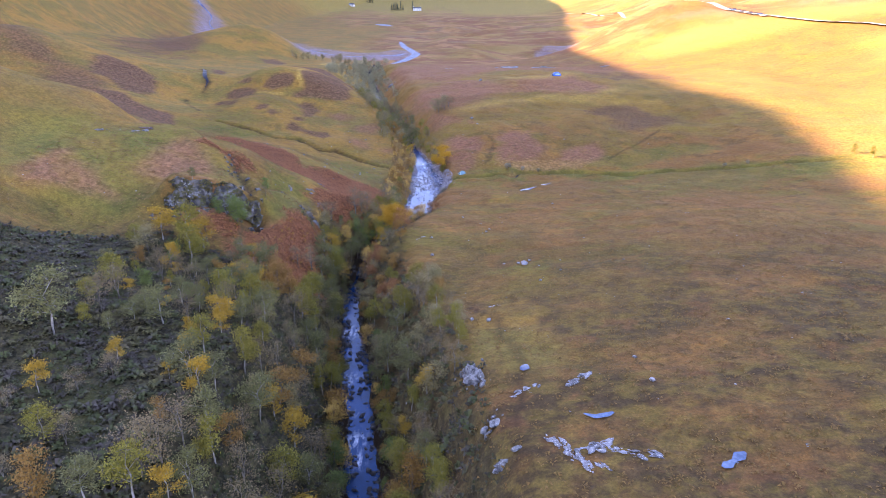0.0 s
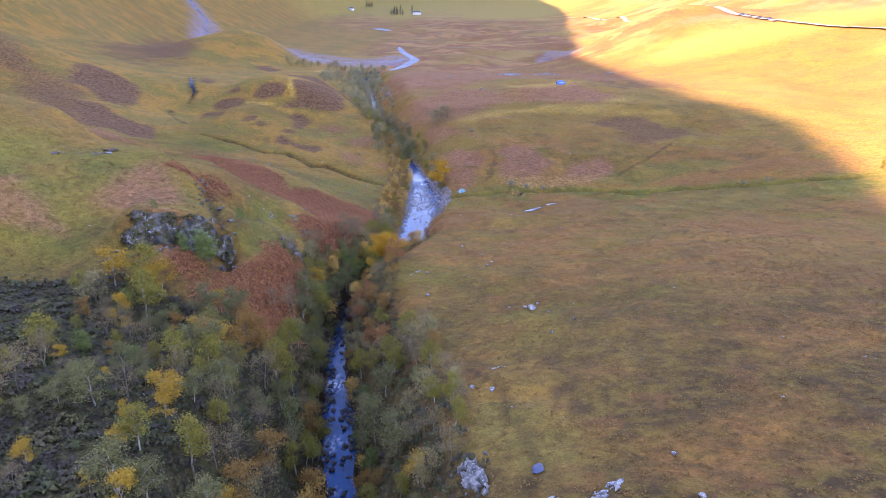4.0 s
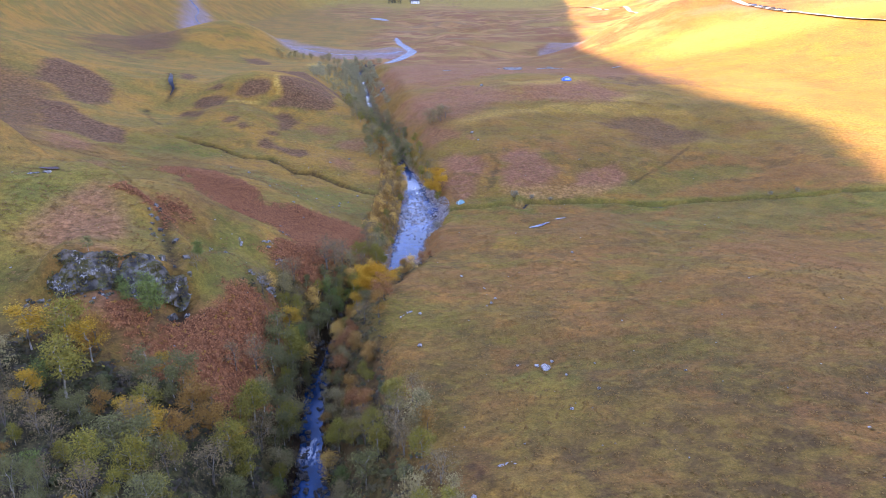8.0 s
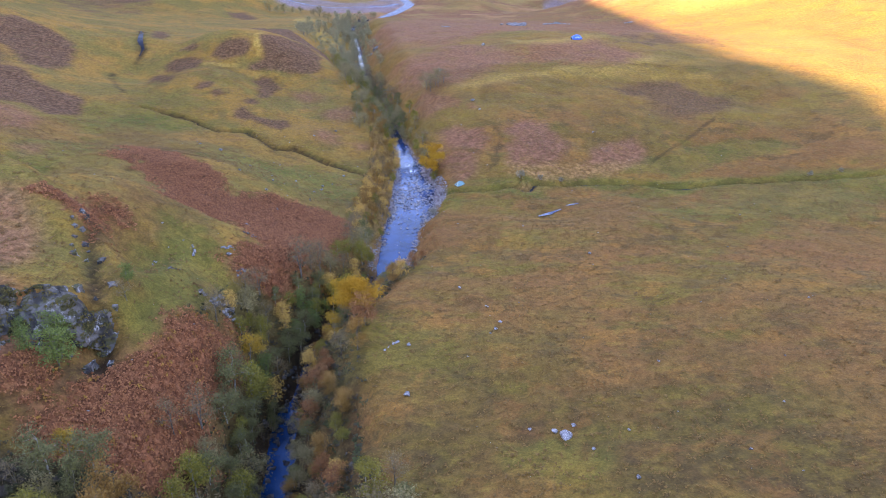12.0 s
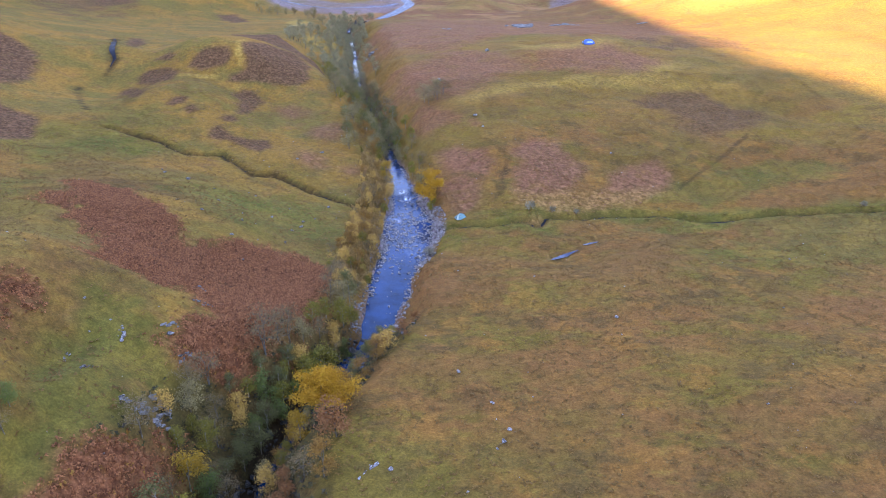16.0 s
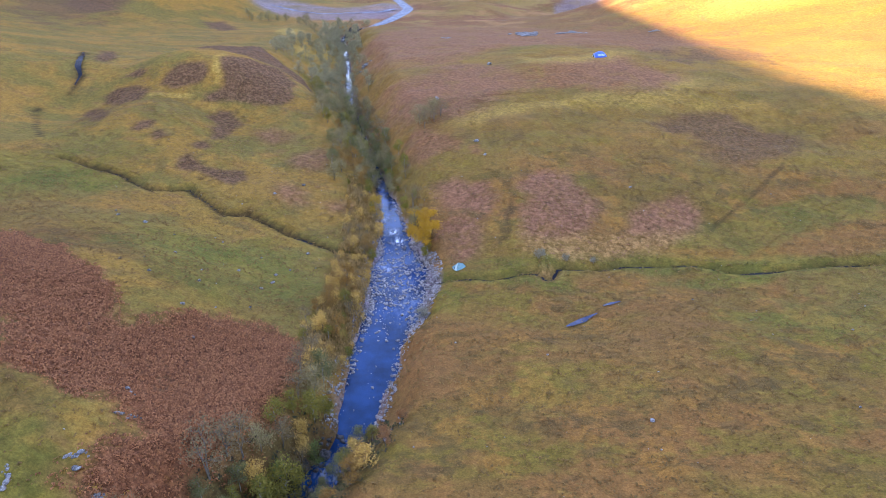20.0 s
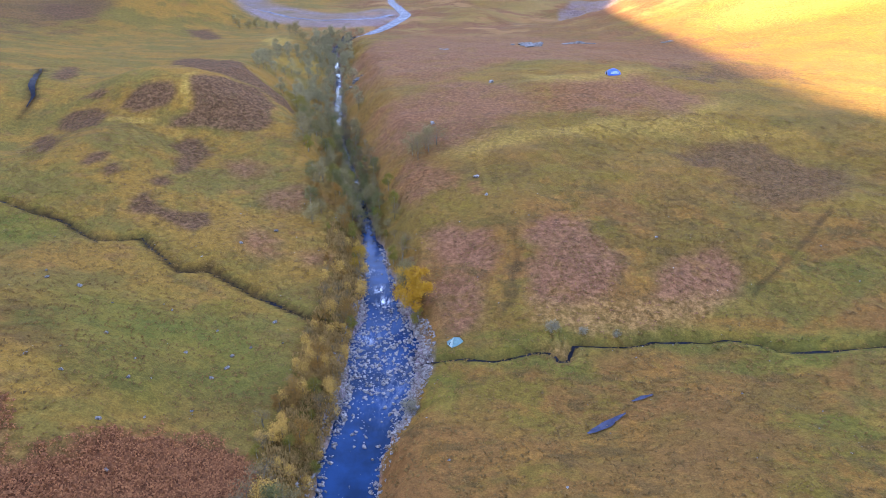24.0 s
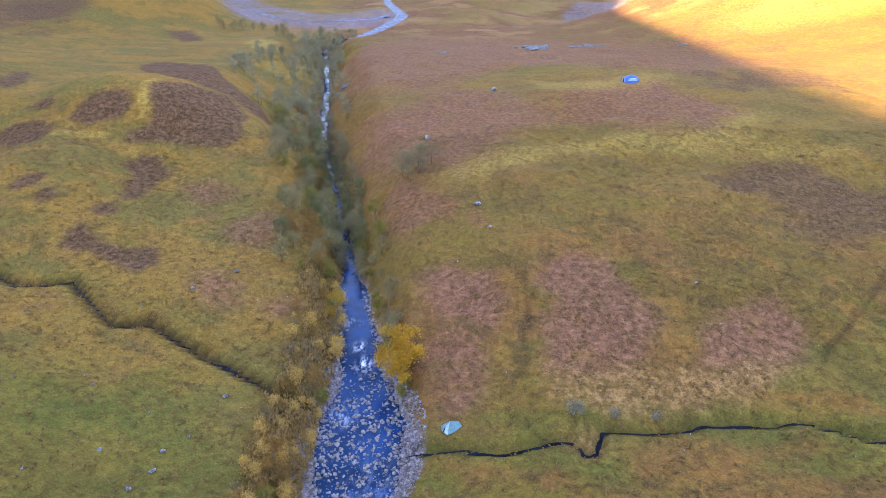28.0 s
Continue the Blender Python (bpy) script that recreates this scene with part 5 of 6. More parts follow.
GRASS_STONES = ((-64, 218, 0.94), (-59.1, 217.9, 1.2), (-45.2, 189.8, 0.8), (-39.5, 193.1, 0.8), (-38.2, 183.7, 0.75), (-32.3, 200, 0.85), (-31.3, 203.2, 0.85), (-31.7, 206.7, 0.88), (-37.5, 204.7, 0.7), (-47.3, 203.2, 0.71), (-49.9, 191, 0.65), (-28.7, 218.6, 0.96), (-31.3, 191, 0.61), (-34.7, 177.8, 0.62), (-40, 239.3, 0.9), (-35.2, 246.1, 0.92), (-38.1, 144.7, 0.84), (-34.6, 149.4, 1.03), (-33.4, 135.5, 1.0), (-32, 137.4, 1.0), (-66, 221, 0.6), (-44, 216, 0.5), (-52, 214, 0.55), (-36, 213, 0.5), (-30, 210, 0.6), (-26, 213, 0.5), (-41, 198, 0.45), (-35, 187, 0.5))
for k, (x, y, w) in enumerate(MOOR_STONES):
    boulder(x, y, w, k, PALE_STONES, "pale grey boulder lying in the moor grass")
for k, (x, y, w) in enumerate(GRASS_STONES):
    boulder(x, y, w, k + 50, GREY_STONES, "grey lichen-spotted boulder on the golden hillside")


def outcrop(name, label, spots, meshes, lift=0.15):
    """A ledge of bedrock: slabs that break through the turf; x, y, width, depth, height, turn in degrees."""
    root = tagged(new(name), label, "rock outcrop", group="rock outcrops")
    x0, y0 = spots[0][0], spots[0][1]
    z0 = gz(x0, y0)
    root.location = (x0, y0, z0)
    for k, (x, y, w, d, h, turn) in enumerate(spots):
        m = Matrix.LocRotScale((x - x0, y - y0, gz(x, y) - z0 + h * lift), Euler((0.12 * math.sin(k * 2.3), 0.1 * math.sin(k * 3.1), radians(turn))), (w, d, h))
        child("slab", meshes[k % len(meshes)], root, m)
    return root


def broken(cx, cy, seed, count, length, turn, size, flat):
    """Slabs strewn along a line of that length round a middle."""
    r = random.Random(seed)
    out = []
    for _ in range(int(count * 1.7)):
        t = r.uniform(-0.5, 0.5) * length
        a = radians(turn)
        w = size * (0.3 + 1.15 * r.random() ** 1.6)
        out.append((cx + t * math.cos(a) + r.gauss(0, size * 0.3), cy + t * math.sin(a) + r.gauss(0, size * 0.3), w, w * r.uniform(0.5, 0.9), w * flat * r.uniform(0.7, 1.3), turn + r.uniform(-30, 30)))
    return out


LEDGE = "pale quartz-streaked rock ledge in the brown grass"
outcrop("rock_outcrop", LEDGE, broken(10, 48, 1, 34, 5.6, -62, 1.0, 0.5), SLABS)
outcrop("rock_outcrop", LEDGE, broken(12.4, 48.9, 2, 18, 3.0, 30, 0.95, 0.5), SLABS)
outcrop("rock_outcrop", LEDGE, broken(15, 47.8, 3, 26, 5.0, -22, 0.9, 0.45), SLABS)
outcrop("rock_outcrop", LEDGE, broken(12.4, 45.9, 4, 8, 1.6, -60, 0.6, 0.5), SLABS)
outcrop("rock_outcrop", LEDGE, broken(23.2, 46.2, 5, 5, 2.8, 35, 0.4, 0.4), SLABS)
outcrop("rock_outcrop", LEDGE, broken(12.9, 61.5, 6, 17, 3.8, 40, 0.9, 0.5), SLABS)
outcrop("rock_outcrop", LEDGE, broken(7.5, 60.3, 7, 14, 2.8, 25, 0.9, 0.5), SLABS)
outcrop("rock_outcrop", LEDGE, broken(5.6, 90.5, 8, 5, 1.6, 5, 0.6, 0.4), SLABS)
outcrop("rock_outcrop", "white slab of bare rock above the gorge", broken(-8.1, 131, 9, 7, 2.6, 60, 1.0, 0.5), SLABS)
outcrop("rock_outcrop", "grey rock face beside the gorge trees", broken(1.8, 66.4, 10, 30, 5.4, -75, 1.6, 1.1), [*GREY_STONES])
outcrop("rock_outcrop", "grey rock face beside the gorge trees", broken(3.4, 55.6, 11, 9, 2.6, 60, 1.2, 0.9), [*GREY_STONES])
outcrop("rock_outcrop", "grey rock face beside the gorge trees", broken(4.2, 49, 12, 7, 2.2, 20, 1.1, 0.7), [*GREY_STONES])
outcrop("rock_outcrop", "smooth grey bedrock slab on the far hillside", broken(30.7, 434, 13, 16, 9, 30, 5.6, 0.5), GREY_STONES)
outcrop("rock_outcrop", "smooth grey bedrock slab on the far hillside", broken(52, 438, 14, 12, 12, -8, 3.6, 0.45), GREY_STONES)
outcrop("rock_outcrop", "smooth grey bedrock slab on the far hillside", broken(90, 433, 15, 6, 5, 0, 2.2, 0.35), GREY_STONES)
outcrop("rock_outcrop", "smooth grey bedrock slab on the far hillside", broken(-7, 411, 16, 6, 4, 0, 1.6, 0.4), GREY_STONES)
outcrop("rock_outcrop", "grey bedrock slab beside a pool in the gorge", broken(-38, 372, 19, 8, 5, 20, 3.0, 0.5), GREY_STONES)
outcrop("rock_outcrop", "dark rock cleft where the river drops into the gorge", broken(-59, 477, 20, 12, 9, 35, 3.4, 1.2), BLOCKS)
outcrop("rock_outcrop", "scattered grey scree on the steep grass", broken(-31.8, 136, 17, 12, 4, 20, 1.1, 0.7), GREY_STONES)
for spot, (x, y, n, size) in enumerate(((-31.9, 138.8, 14, 0.9), (-35.3, 150.4, 7, 0.8), (-32.6, 147.3, 9, 0.7), (-38.6, 146, 6, 0.8), (-35.4, 161.6, 6, 0.6), (-33.4, 157.4, 8, 0.6), (-37.8, 137.4, 8, 0.5), (-41.6, 139.5, 8, 0.5))):
    outcrop("rock_outcrop", "grey lichen-spotted rocks breaking through the green slope", broken(x, y, 60 + spot, n, 1.8, 40 * spot, size, 0.7), GREY_STONES)
outcrop("rock_outcrop", "weathered rim of rock along the crest of the knoll", broken(-71, 138, 18, 10, 12, 35, 1.0, 0.5), GREY_STONES)


def crag_front(x):
    return 116.7 + 0.5 * (x + 46) + 0.9 * vnoise(x, 117.0 + 0 * x, 6, 61)


def face_mesh(name, left, right, seed, material):
    """A broken rock face set into the step of the knoll: columns and ledges pushed in and out by blocks."""
    xs = np.arange(left, right, 0.22)
    us = np.linspace(0, 1, 26)
    x, u = np.meshgrid(xs, us)
    r = np.random.RandomState(seed)
    front = crag_front(x)
    low = ground_z(x, front - 3.2, False) - 0.5
    ends = smooth((x - left) / 2.5) * smooth((right - x) / 2.5) + 0 * u
    high = low + (ground_z(x, front + 1.0, False) - 0.15 + 0.7 * vnoise(x, 0 * x, 1.3, 72) - 0.8 * (1 - ends) - low)
    z = low + (high - low) * u

    def blocks(width, height, k):
        col = np.floor((x + 0.25 * z + 0.4 * vnoise(x, z, 1.1, k)) / width)
        row = np.floor((z + 0.5 * np.sin(col * 12.9 + k)) / height)
        v = np.sin(col * 127.1 + row * 311.7 + k * 17) * 43758.5453
        return v - np.floor(v)

    y = front - 1.9 + 2.3 * u + 1.4 * (1 - ends) + 0.45 + 0.5 * vnoise(x, z, 3.1, 73)
    y = y - 0.95 * blocks(1.9, 1.6, 1) - 0.55 * blocks(0.85, 1.1, 2) - 0.25 * blocks(0.45, 0.5, 3) + r.uniform(-0.07, 0.07, x.shape)
    v = np.stack([x + r.uniform(-0.07, 0.07, x.shape), y, z + r.uniform(-0.06, 0.06, x.shape)], -1)
    back = v[-1] + np.array([0, 2.2, -1.2])
    v = np.concatenate([v, back[None]])
    ny, nx = v.shape[:2]
    i = np.arange(nx * ny).reshape(ny, nx)
    a, b, c, d = i[:-1, :-1], i[:-1, 1:], i[1:, 1:], i[1:, :-1]
    faces = np.concatenate([np.stack([a, b, c], -1).reshape(-1, 3), np.stack([a, c, d], -1).reshape(-1, 3)])
    return fast_mesh(name, v.reshape(-1, 3), faces, material)


def crag_material():
    n = Nodes("crag_face", 0.85, 0.3)
    pale = n.noise(1.8, 4, (1, 1, 0.6))
    big, small, moss = n.noise(1.4, 5, (1, 1, 0.35)), n.noise(0.3, 4, (1, 1, 0.5), 0.7), n.noise(1.1, 5, (0.8, 0.8, 1.3), 0.65)
    col = n.mix(n.spread(big, 0.38, 0.62), (0.028, 0.025, 0.021), (0.125, 0.112, 0.096))
    col = n.mix(n.times(n.times(n.spread(small, 0.48, 0.60), n.spread(pale, 0.49, 0.60)), 0.75), col, (0.36, 0.345, 0.33))
    col = n.mix(n.spread(moss, 0.51, 0.60), col, (0.060, 0.052, 0.016))
    n.bump(n.times(big, n.times(small, 0.5), "ADD"), 0.9, 0.25)
    return n.colour(col)


LEDGE_GREEN = leaf_material("ledge_plants", (0.050, 0.048, 0.014), (0.185, 0.130, 0.034))


def crag():
    """The dark cliff on the knoll: a broken face, loose blocks in the gully beside it and fallen stones below."""
    r = random.Random(5)
    root = tagged(new("crag"), "dark broken cliff with mossy ledges on the grassy knoll", "cliff")
    x0, y0 = -46.0, 116.5
    z0 = gz(x0, y0)
    root.location = (x0, y0, z0)
    rock = crag_material()

    def block(name, x, y, z, w, d, h, meshes, k, lean=0.12):
        m = Matrix.LocRotScale((x - x0, y - y0, z - z0), Euler((r.uniform(-lean, lean), r.uniform(-lean, lean), r.uniform(0, 6.3))), (w, d, h))
        child(name, meshes[k % len(meshes)], root, m)

    child("rock_face", face_mesh("rock_face", -52.6, -43.6, 1, rock), root, Matrix.Translation((-x0, -y0, -z0)))
    child("rock_face", face_mesh("rock_face", -46.8, -37.4, 2, rock), root, Matrix.Translation((-x0, -y0, -z0)))
    for side, face in enumerate(root.children[:2]):
        spots = np.array([v.co for v in face.data.vertices])
        rs = np.random.RandomState(40 + side)
        keep = spots[rs.rand(len(spots)) < 0.3 * (0.6 + 0.8 * vnoise(spots[:, 0], spots[:, 2] * 2, 1.2, 44))]
        plants = sprays("crag_plants", keep[:, 0], keep[:, 1] - 0.1, rs, 5, 0.42, 0.1, 0.2, 0.9, LEDGE_GREEN, "green and tawny tufts on the ledges of the crag", keep[:, 2])
    cubes = [block_mesh("rock_block", 280 + k, rock) for k in range(6)]
    for k in range(24):
        t = r.random()
        i = min(int(t * 5), 4)
        (ax, ay), (bx, by) = GULLY[i], GULLY[i + 1]
        f = t * 5 - i
        side = r.choice((-1, -1, 1))
        x, y = ax + (bx - ax) * f + side * r.uniform(0.5, 2.2), ay + (by - ay) * f + r.uniform(-0.8, 0.8)
        w = r.uniform(0.3, 0.95)
        block("rock_block", x, y, gz(x, y) - 0.25 * w, w, w, w * r.uniform(0.7, 1.2), cubes, k, 0.25)
    for k in range(40):
        x = r.uniform(-54, -37.5)
        y = float(crag_front(np.array(x))) - r.uniform(2.4, 6.5)
        w = r.uniform(0.2, 0.7)
        block("fallen_stone", x, y, gz(x, y) + 0.1 * w, w, w, w * 0.7, cubes, k, 0.3)


crag()


def strewn(name, places, meshes, material, label, seed):
    """Many stones joined into one mesh; places: x, y, z, size."""
    r = np.random.RandomState(seed)
    shapes = []
    for me in meshes:
        me.calc_loop_triangles()
        v = np.empty(len(me.vertices) * 3)
        me.vertices.foreach_get("co", v)
        f = np.empty(len(me.loop_triangles) * 3, np.int32)
        me.loop_triangles.foreach_get("vertices", f)
        shapes.append((v.reshape(-1, 3), f.reshape(-1, 3)))
    vs, fs, at = [], [], 0
    for x, y, z, s in places:
        v, f = shapes[r.randint(len(shapes))]
        a = r.uniform(0, 6.3)
        c, n = math.cos(a), math.sin(a)
        w = v * s * r.uniform(0.8, 1.2, 3)
        vs.append(np.stack([w[:, 0] * c - w[:, 1] * n + x, w[:, 0] * n + w[:, 1] * c + y, w[:, 2] + z], -1))
        fs.append(f + at)
        at += len(v)
    return tagged(new(name, fast_mesh(name, np.concatenate(vs), np.concatenate(fs), material)), label, "stones", kind="stuff")


def river_stones():
    r = np.random.RandomState(9)
    simple = [stone_mesh("stone", 300 + k, (1, 0.8, 0.6), STONES, 11, False) for k in range(5)]
    out = []
    while len(out) < 4700:
        y = r.uniform(172, 250) if r.rand() < 0.5 else r.uniform(196, 229)
        shallow = math.exp(-((y - 214) / 15) ** 2)
        u = r.uniform(-1.55, 1.5)
        if abs(u) < 0.8 and r.rand() > 0.03 + 0.5 * shallow ** 2:
            continue
        x = float(river_x(y)) + u * float(river_half(y))
        s = 0.22 + 0.75 * r.rand() ** 2.8
        out.append((x, y, max(gz(x, y), float(water_z(y)) - 0.06) + 0.1 * s, s))
    strewn("river_stones", out, simple, STONES, "grey and brown stones in the shallow river bed", 4)
    gorge = []
    while len(gorge) < 1300:
        y = r.uniform(48, 172)
        u = r.choice((-1, 1)) * r.uniform(0.12, 1.6) ** 0.7
        x = float(river_x(y)) + u * float(river_half(y))
        s = 0.3 + 1.2 * r.rand() ** 2.5
        gorge.append((x, y, max(gz(x, y), float(water_z(y)) - 0.1) + 0.1 * s, s))
    strewn("gorge_boulders", gorge, simple, DARK_STONES, "dark wet stones along the gorge river", 7)
    far = []
    while len(far) < 260:
        y = r.uniform(250, 480)
        x = float(river_x(y)) + r.uniform(-1.3, 1.3) * float(river_half(y))
        s = 0.5 + 1.1 * r.rand() ** 2
        far.append((x, y, max(gz(x, y), float(water_z(y)) - 0.1) + 0.1 * s, s))
    strewn("gorge_stones", far, simple, DARK_STONES, "dark boulders in the bed of the upper gorge", 5)
    small = []
    while len(small) < 520:
        x, y = r.uniform(-75, 70), r.uniform(45, 260)
        if abs(x - float(river_x(y))) < float(river_half(y)) + 1:
            continue
        s = 0.12 + 0.4 * r.rand() ** 3
        small.append((x, y, gz(x, y) + 0.1 * s, s))
    strewn("scattered_stones", small, simple, PALE_ROCK, "small pale stones scattered through the grass", 6)


river_stones()
for k in range(46):
    r = random.Random(900 + k)
    y = r.uniform(55, 168)
    side = r.choice((-1, 1))
    x = float(river_x(y)) + side * (float(river_half(y)) + r.uniform(-0.2, 1.6))
    ob = boulder(x, y, r.uniform(0.9, 2.4), k + 120, BLOCKS, "dark wet boulder at the edge of the gorge river", 0.2)
    tagged(ob, group="boulders in the gorge")


def pool(name, points, label, category, water=None):
    """A small water surface along points of x, y and half width, just above the ground."""
    p = np.array(points, float)
    s = np.linspace(0, len(p) - 1, 6 * len(p))
    q = np.stack([np.interp(s, np.arange(len(p)), p[:, c]) for c in range(3)], -1)
    q[:, 2] *= 1 + 0.25 * vnoise(q[:, 0], q[:, 1], 0.8, 81)
    me = ribbon(name, q, ground_z(q[:, 0], q[:, 1]) + 0.2, 5, water or STILL_WATER)
    return tagged(new(name, me), label, category)


pool("puddle", ((18, 193.2, 0.15), (20, 194.6, 0.55), (22, 196, 0.4), (23.6, 197.2, 0.1)), "long blue puddle in the wet grass", "puddle")
pool("puddle", ((25, 199.8, 0.1), (26.6, 200.8, 0.32), (28.2, 201.4, 0.1)), "short blue puddle in the wet grass", "puddle")
pool("puddle", ((7.9, 66.2, 0.15), (7.6, 65.3, 0.5), (7.2, 64.6, 0.2)), "small puddle on the muddy trail", "puddle")
pool("puddle", ((12.2, 54.2, 0.1), (13.2, 53.6, 0.35), (14.4, 53.8, 0.3), (15, 54.1, 0.1)), "curved bright puddle in the grass", "puddle", BRIGHT_WATER)
pool("puddle", ((22, 45.2, 0.15), (22.6, 45.6, 0.5), (23.3, 46.2, 0.2), (24, 46.8, 0.55), (24.6, 47.2, 0.15)), "bright blue puddle narrowing in the middle", "puddle", BRIGHT_WATER)
pool("pond", ((-69.5, 142.4, 0.2), (-67.6, 142.4, 0.8), (-65.8, 142, 0.2)), "small grey pond on the crest of the knoll", "pond")
pool("stream", tuple((x, y, w) for (x, y), w in zip(GASH, (0.2, 0.8, 0.8, 0.4, 0.15))), "dark blue stream in a cut on the hillside", "stream", PEAT_WATER)

# ---------------------------------------------------------------- tents, cars, road, house


def grid_part(name, rows, material, parent, label=""):
    """A sheet through rows of points, with thickness."""
    bm = bmesh.new()
    vs = [[bm.verts.new(p) for p in row] for row in rows]
    for a, b in zip(vs, vs[1:]):
        for k in range(len(a) - 1):
            quad = [a[k], a[k + 1], b[k + 1], b[k]]
            if len({tuple(v.co) for v in quad}) > 2:
                bm.faces.new(quad)
    bmesh.ops.remove_doubles(bm, verts=bm.verts, dist=0.001)
    bmesh.ops.recalc_face_normals(bm, faces=bm.faces)
    bmesh.ops.solidify(bm, geom=bm.faces[:], thickness=0.012)
    return part(name, bm, material, parent, label)


def tube_part(name, points, radius, material, parent, label=""):
    v, f = [], []
    limb(v, f, [Vector(p) for p in points], [radius] * len(points), 6)
    return child(name, mesh_of(name, v, f, material), parent, None, label)


BLUE_FABRIC = plain_material("blue_fabric", (0.018, 0.105, 0.46), 0.5, 0.4, size=0.5)
PALE_FABRIC = plain_material("pale_blue_fabric", (0.30, 0.46, 0.66), 0.5, 0.4, size=0.5)
TEAL_FABRIC = plain_material("teal_fabric", (0.10, 0.22, 0.22), 0.6, 0.3, size=0.4)
PALE_TEAL = plain_material("pale_teal_fabric", (0.27, 0.38, 0.34), 0.5, 0.4, size=0.4)
# near-black colour of the sheets that stand for shade inside the tents
INSIDE_SHADE = plain_material("dark_tent_inside", (0.012, 0.016, 0.03), 0.9, 0.1)
POLE = plain_material("tent_pole", (0.08, 0.08, 0.09), 0.4, 0.5, 0.6)


def dome_tent(x, y, turn):
    root = tagged(new("dome_tent"), "blue dome tent with an dark sheet for the shade in the open doorway on the yellow grass", "tent")
    root.matrix_basis = pose(x, y, gz(x, y) - 0.03, 0, 0, turn)

    def arch(u, v):
        w, h = 1.55 * (1 - 0.25 * u * u), 1.75 * math.sqrt(max(0.04, 1 - 0.82 * u * u))
        a = math.pi * v
        return (2.0 * u, -w * math.cos(a), h * math.sin(a) ** 0.8)

    us = [-1 + 2 * k / 14 for k in range(15)]
    grid_part("flysheet", [[arch(u, v / 14) for v in range(15)] for u in us[3:]], BLUE_FABRIC, root, "taut blue flysheet")
    grid_part("porch", [[arch(u, v / 14) for v in range(15)] for u in us[:4]], BLUE_FABRIC, root)
    grid_part("doorway", [[(-1.99 + 0.02 * z, s * (0.62 - 0.3 * z), 1.05 * z) for s in (-1, 0, 1)] for z in (0.02, 0.5, 1.0)], INSIDE_SHADE, root, "dark sheet for the shade in the open doorway")
    for s in (-1, 1):
        grid_part("door_flap", [[(-2.03, s * (0.62 - 0.3 * z), 1.05 * z), (-2.03, s * (1.15 - 0.5 * z), 1.05 * z)] for z in (0.02, 0.5, 1.0)], PALE_FABRIC, root, "pale blue door flap tied back")
        grid_part("side_panel", [[(u, s * 1.03 * abs(arch(u / 2.0, 0.08)[1]), arch(u / 2.0, 0.08)[2]), (u, s * 1.03 * abs(arch(u / 2.0, 0.2)[1]), arch(u / 2.0, 0.2)[2] + 0.02)] for u in (-1.2, -0.4, 0.4, 1.2)], PALE_FABRIC, root, "pale blue lower panel")
    for u in (-0.55, 0.0, 0.55):
        tube_part("tent_pole", [tuple(c * 1.012 for c in arch(u, v / 12)) for v in range(13)], 0.018, POLE, root)
    return root


def ridge_tent(x, y, turn):
    root = tagged(new("ridge_tent"), "pale teal pitched tent beside the brook and river", "tent")
    root.matrix_basis = pose(x, y, gz(x, y) - 0.03, 0, 0, turn) @ Matrix.Scale(0.88, 4)
    peak_a, peak_b = (-0.35, 0, 1.35), (0.75, 0, 1.0)
    corners = {"fl": (-1.25, -1.05, 0.05), "fr": (-1.25, 1.05, 0.05), "bl": (1.5, -0.75, 0.05), "br": (1.5, 0.75, 0.05), "nose": (-1.6, 0, 0.05)}

    def sag(a, b, c, d, dip=0.06):
        rows = []
        for i in range(6):
            row = []
            for j in range(6):
                s, t = i / 5, j / 5
                p = [(1 - s) * ((1 - t) * a[k] + t * b[k]) + s * ((1 - t) * d[k] + t * c[k]) for k in range(3)]
                p[2] -= dip * 16 * s * (1 - s) * t * (1 - t)
                row.append(tuple(p))
            rows.append(row)
        return rows

    grid_part("side_panel", sag(corners["fl"], corners["bl"], peak_b, peak_a), TEAL_FABRIC, root)
    grid_part("side_panel", sag(corners["fr"], corners["br"], peak_b, peak_a), PALE_TEAL, root)
    grid_part("front_panel", sag(corners["nose"], corners["fl"], peak_a, peak_a), PALE_TEAL, root)
    grid_part("front_panel", sag(corners["nose"], corners["fr"], peak_a, peak_a), TEAL_FABRIC, root)
    grid_part("rear_panel", sag(corners["bl"], corners["br"], peak_b, peak_b), TEAL_FABRIC, root)
    grid_part("doorway", [[(-1.5, -0.42, 0.06), (-1.54, -0.12, 0.06)], [(-1.13, -0.22, 0.62), (-1.16, -0.1, 0.62)]], INSIDE_SHADE, root, "dark sheet for the shade in the doorway slit")
    tube_part("tent_pole", [(-0.35, 0, 0), (-0.35, 0, 1.4)], 0.02, POLE, root)
    for k in ("fl", "fr", "bl", "br"):
        c = corners[k]
        tube_part("guy_line", [c, (c[0] * 1.35, c[1] * 1.45, -0.05)], 0.008, POLE, root)
    return root


dome_tent(46, 331.7, 12)
ridge_tent(0.9, 213.9, 28)

ROAD_LINE = ((262, 365), (245, 396), (222, 441), (203, 487), (193, 518), (189, 560), (192, 640), (203, 740), (214, 860), (205, 1050), (188, 1280))
ASPHALT = plain_material("sunlit_road", (0.33, 0.30, 0.25), 0.9, 0.2, size=1.5)


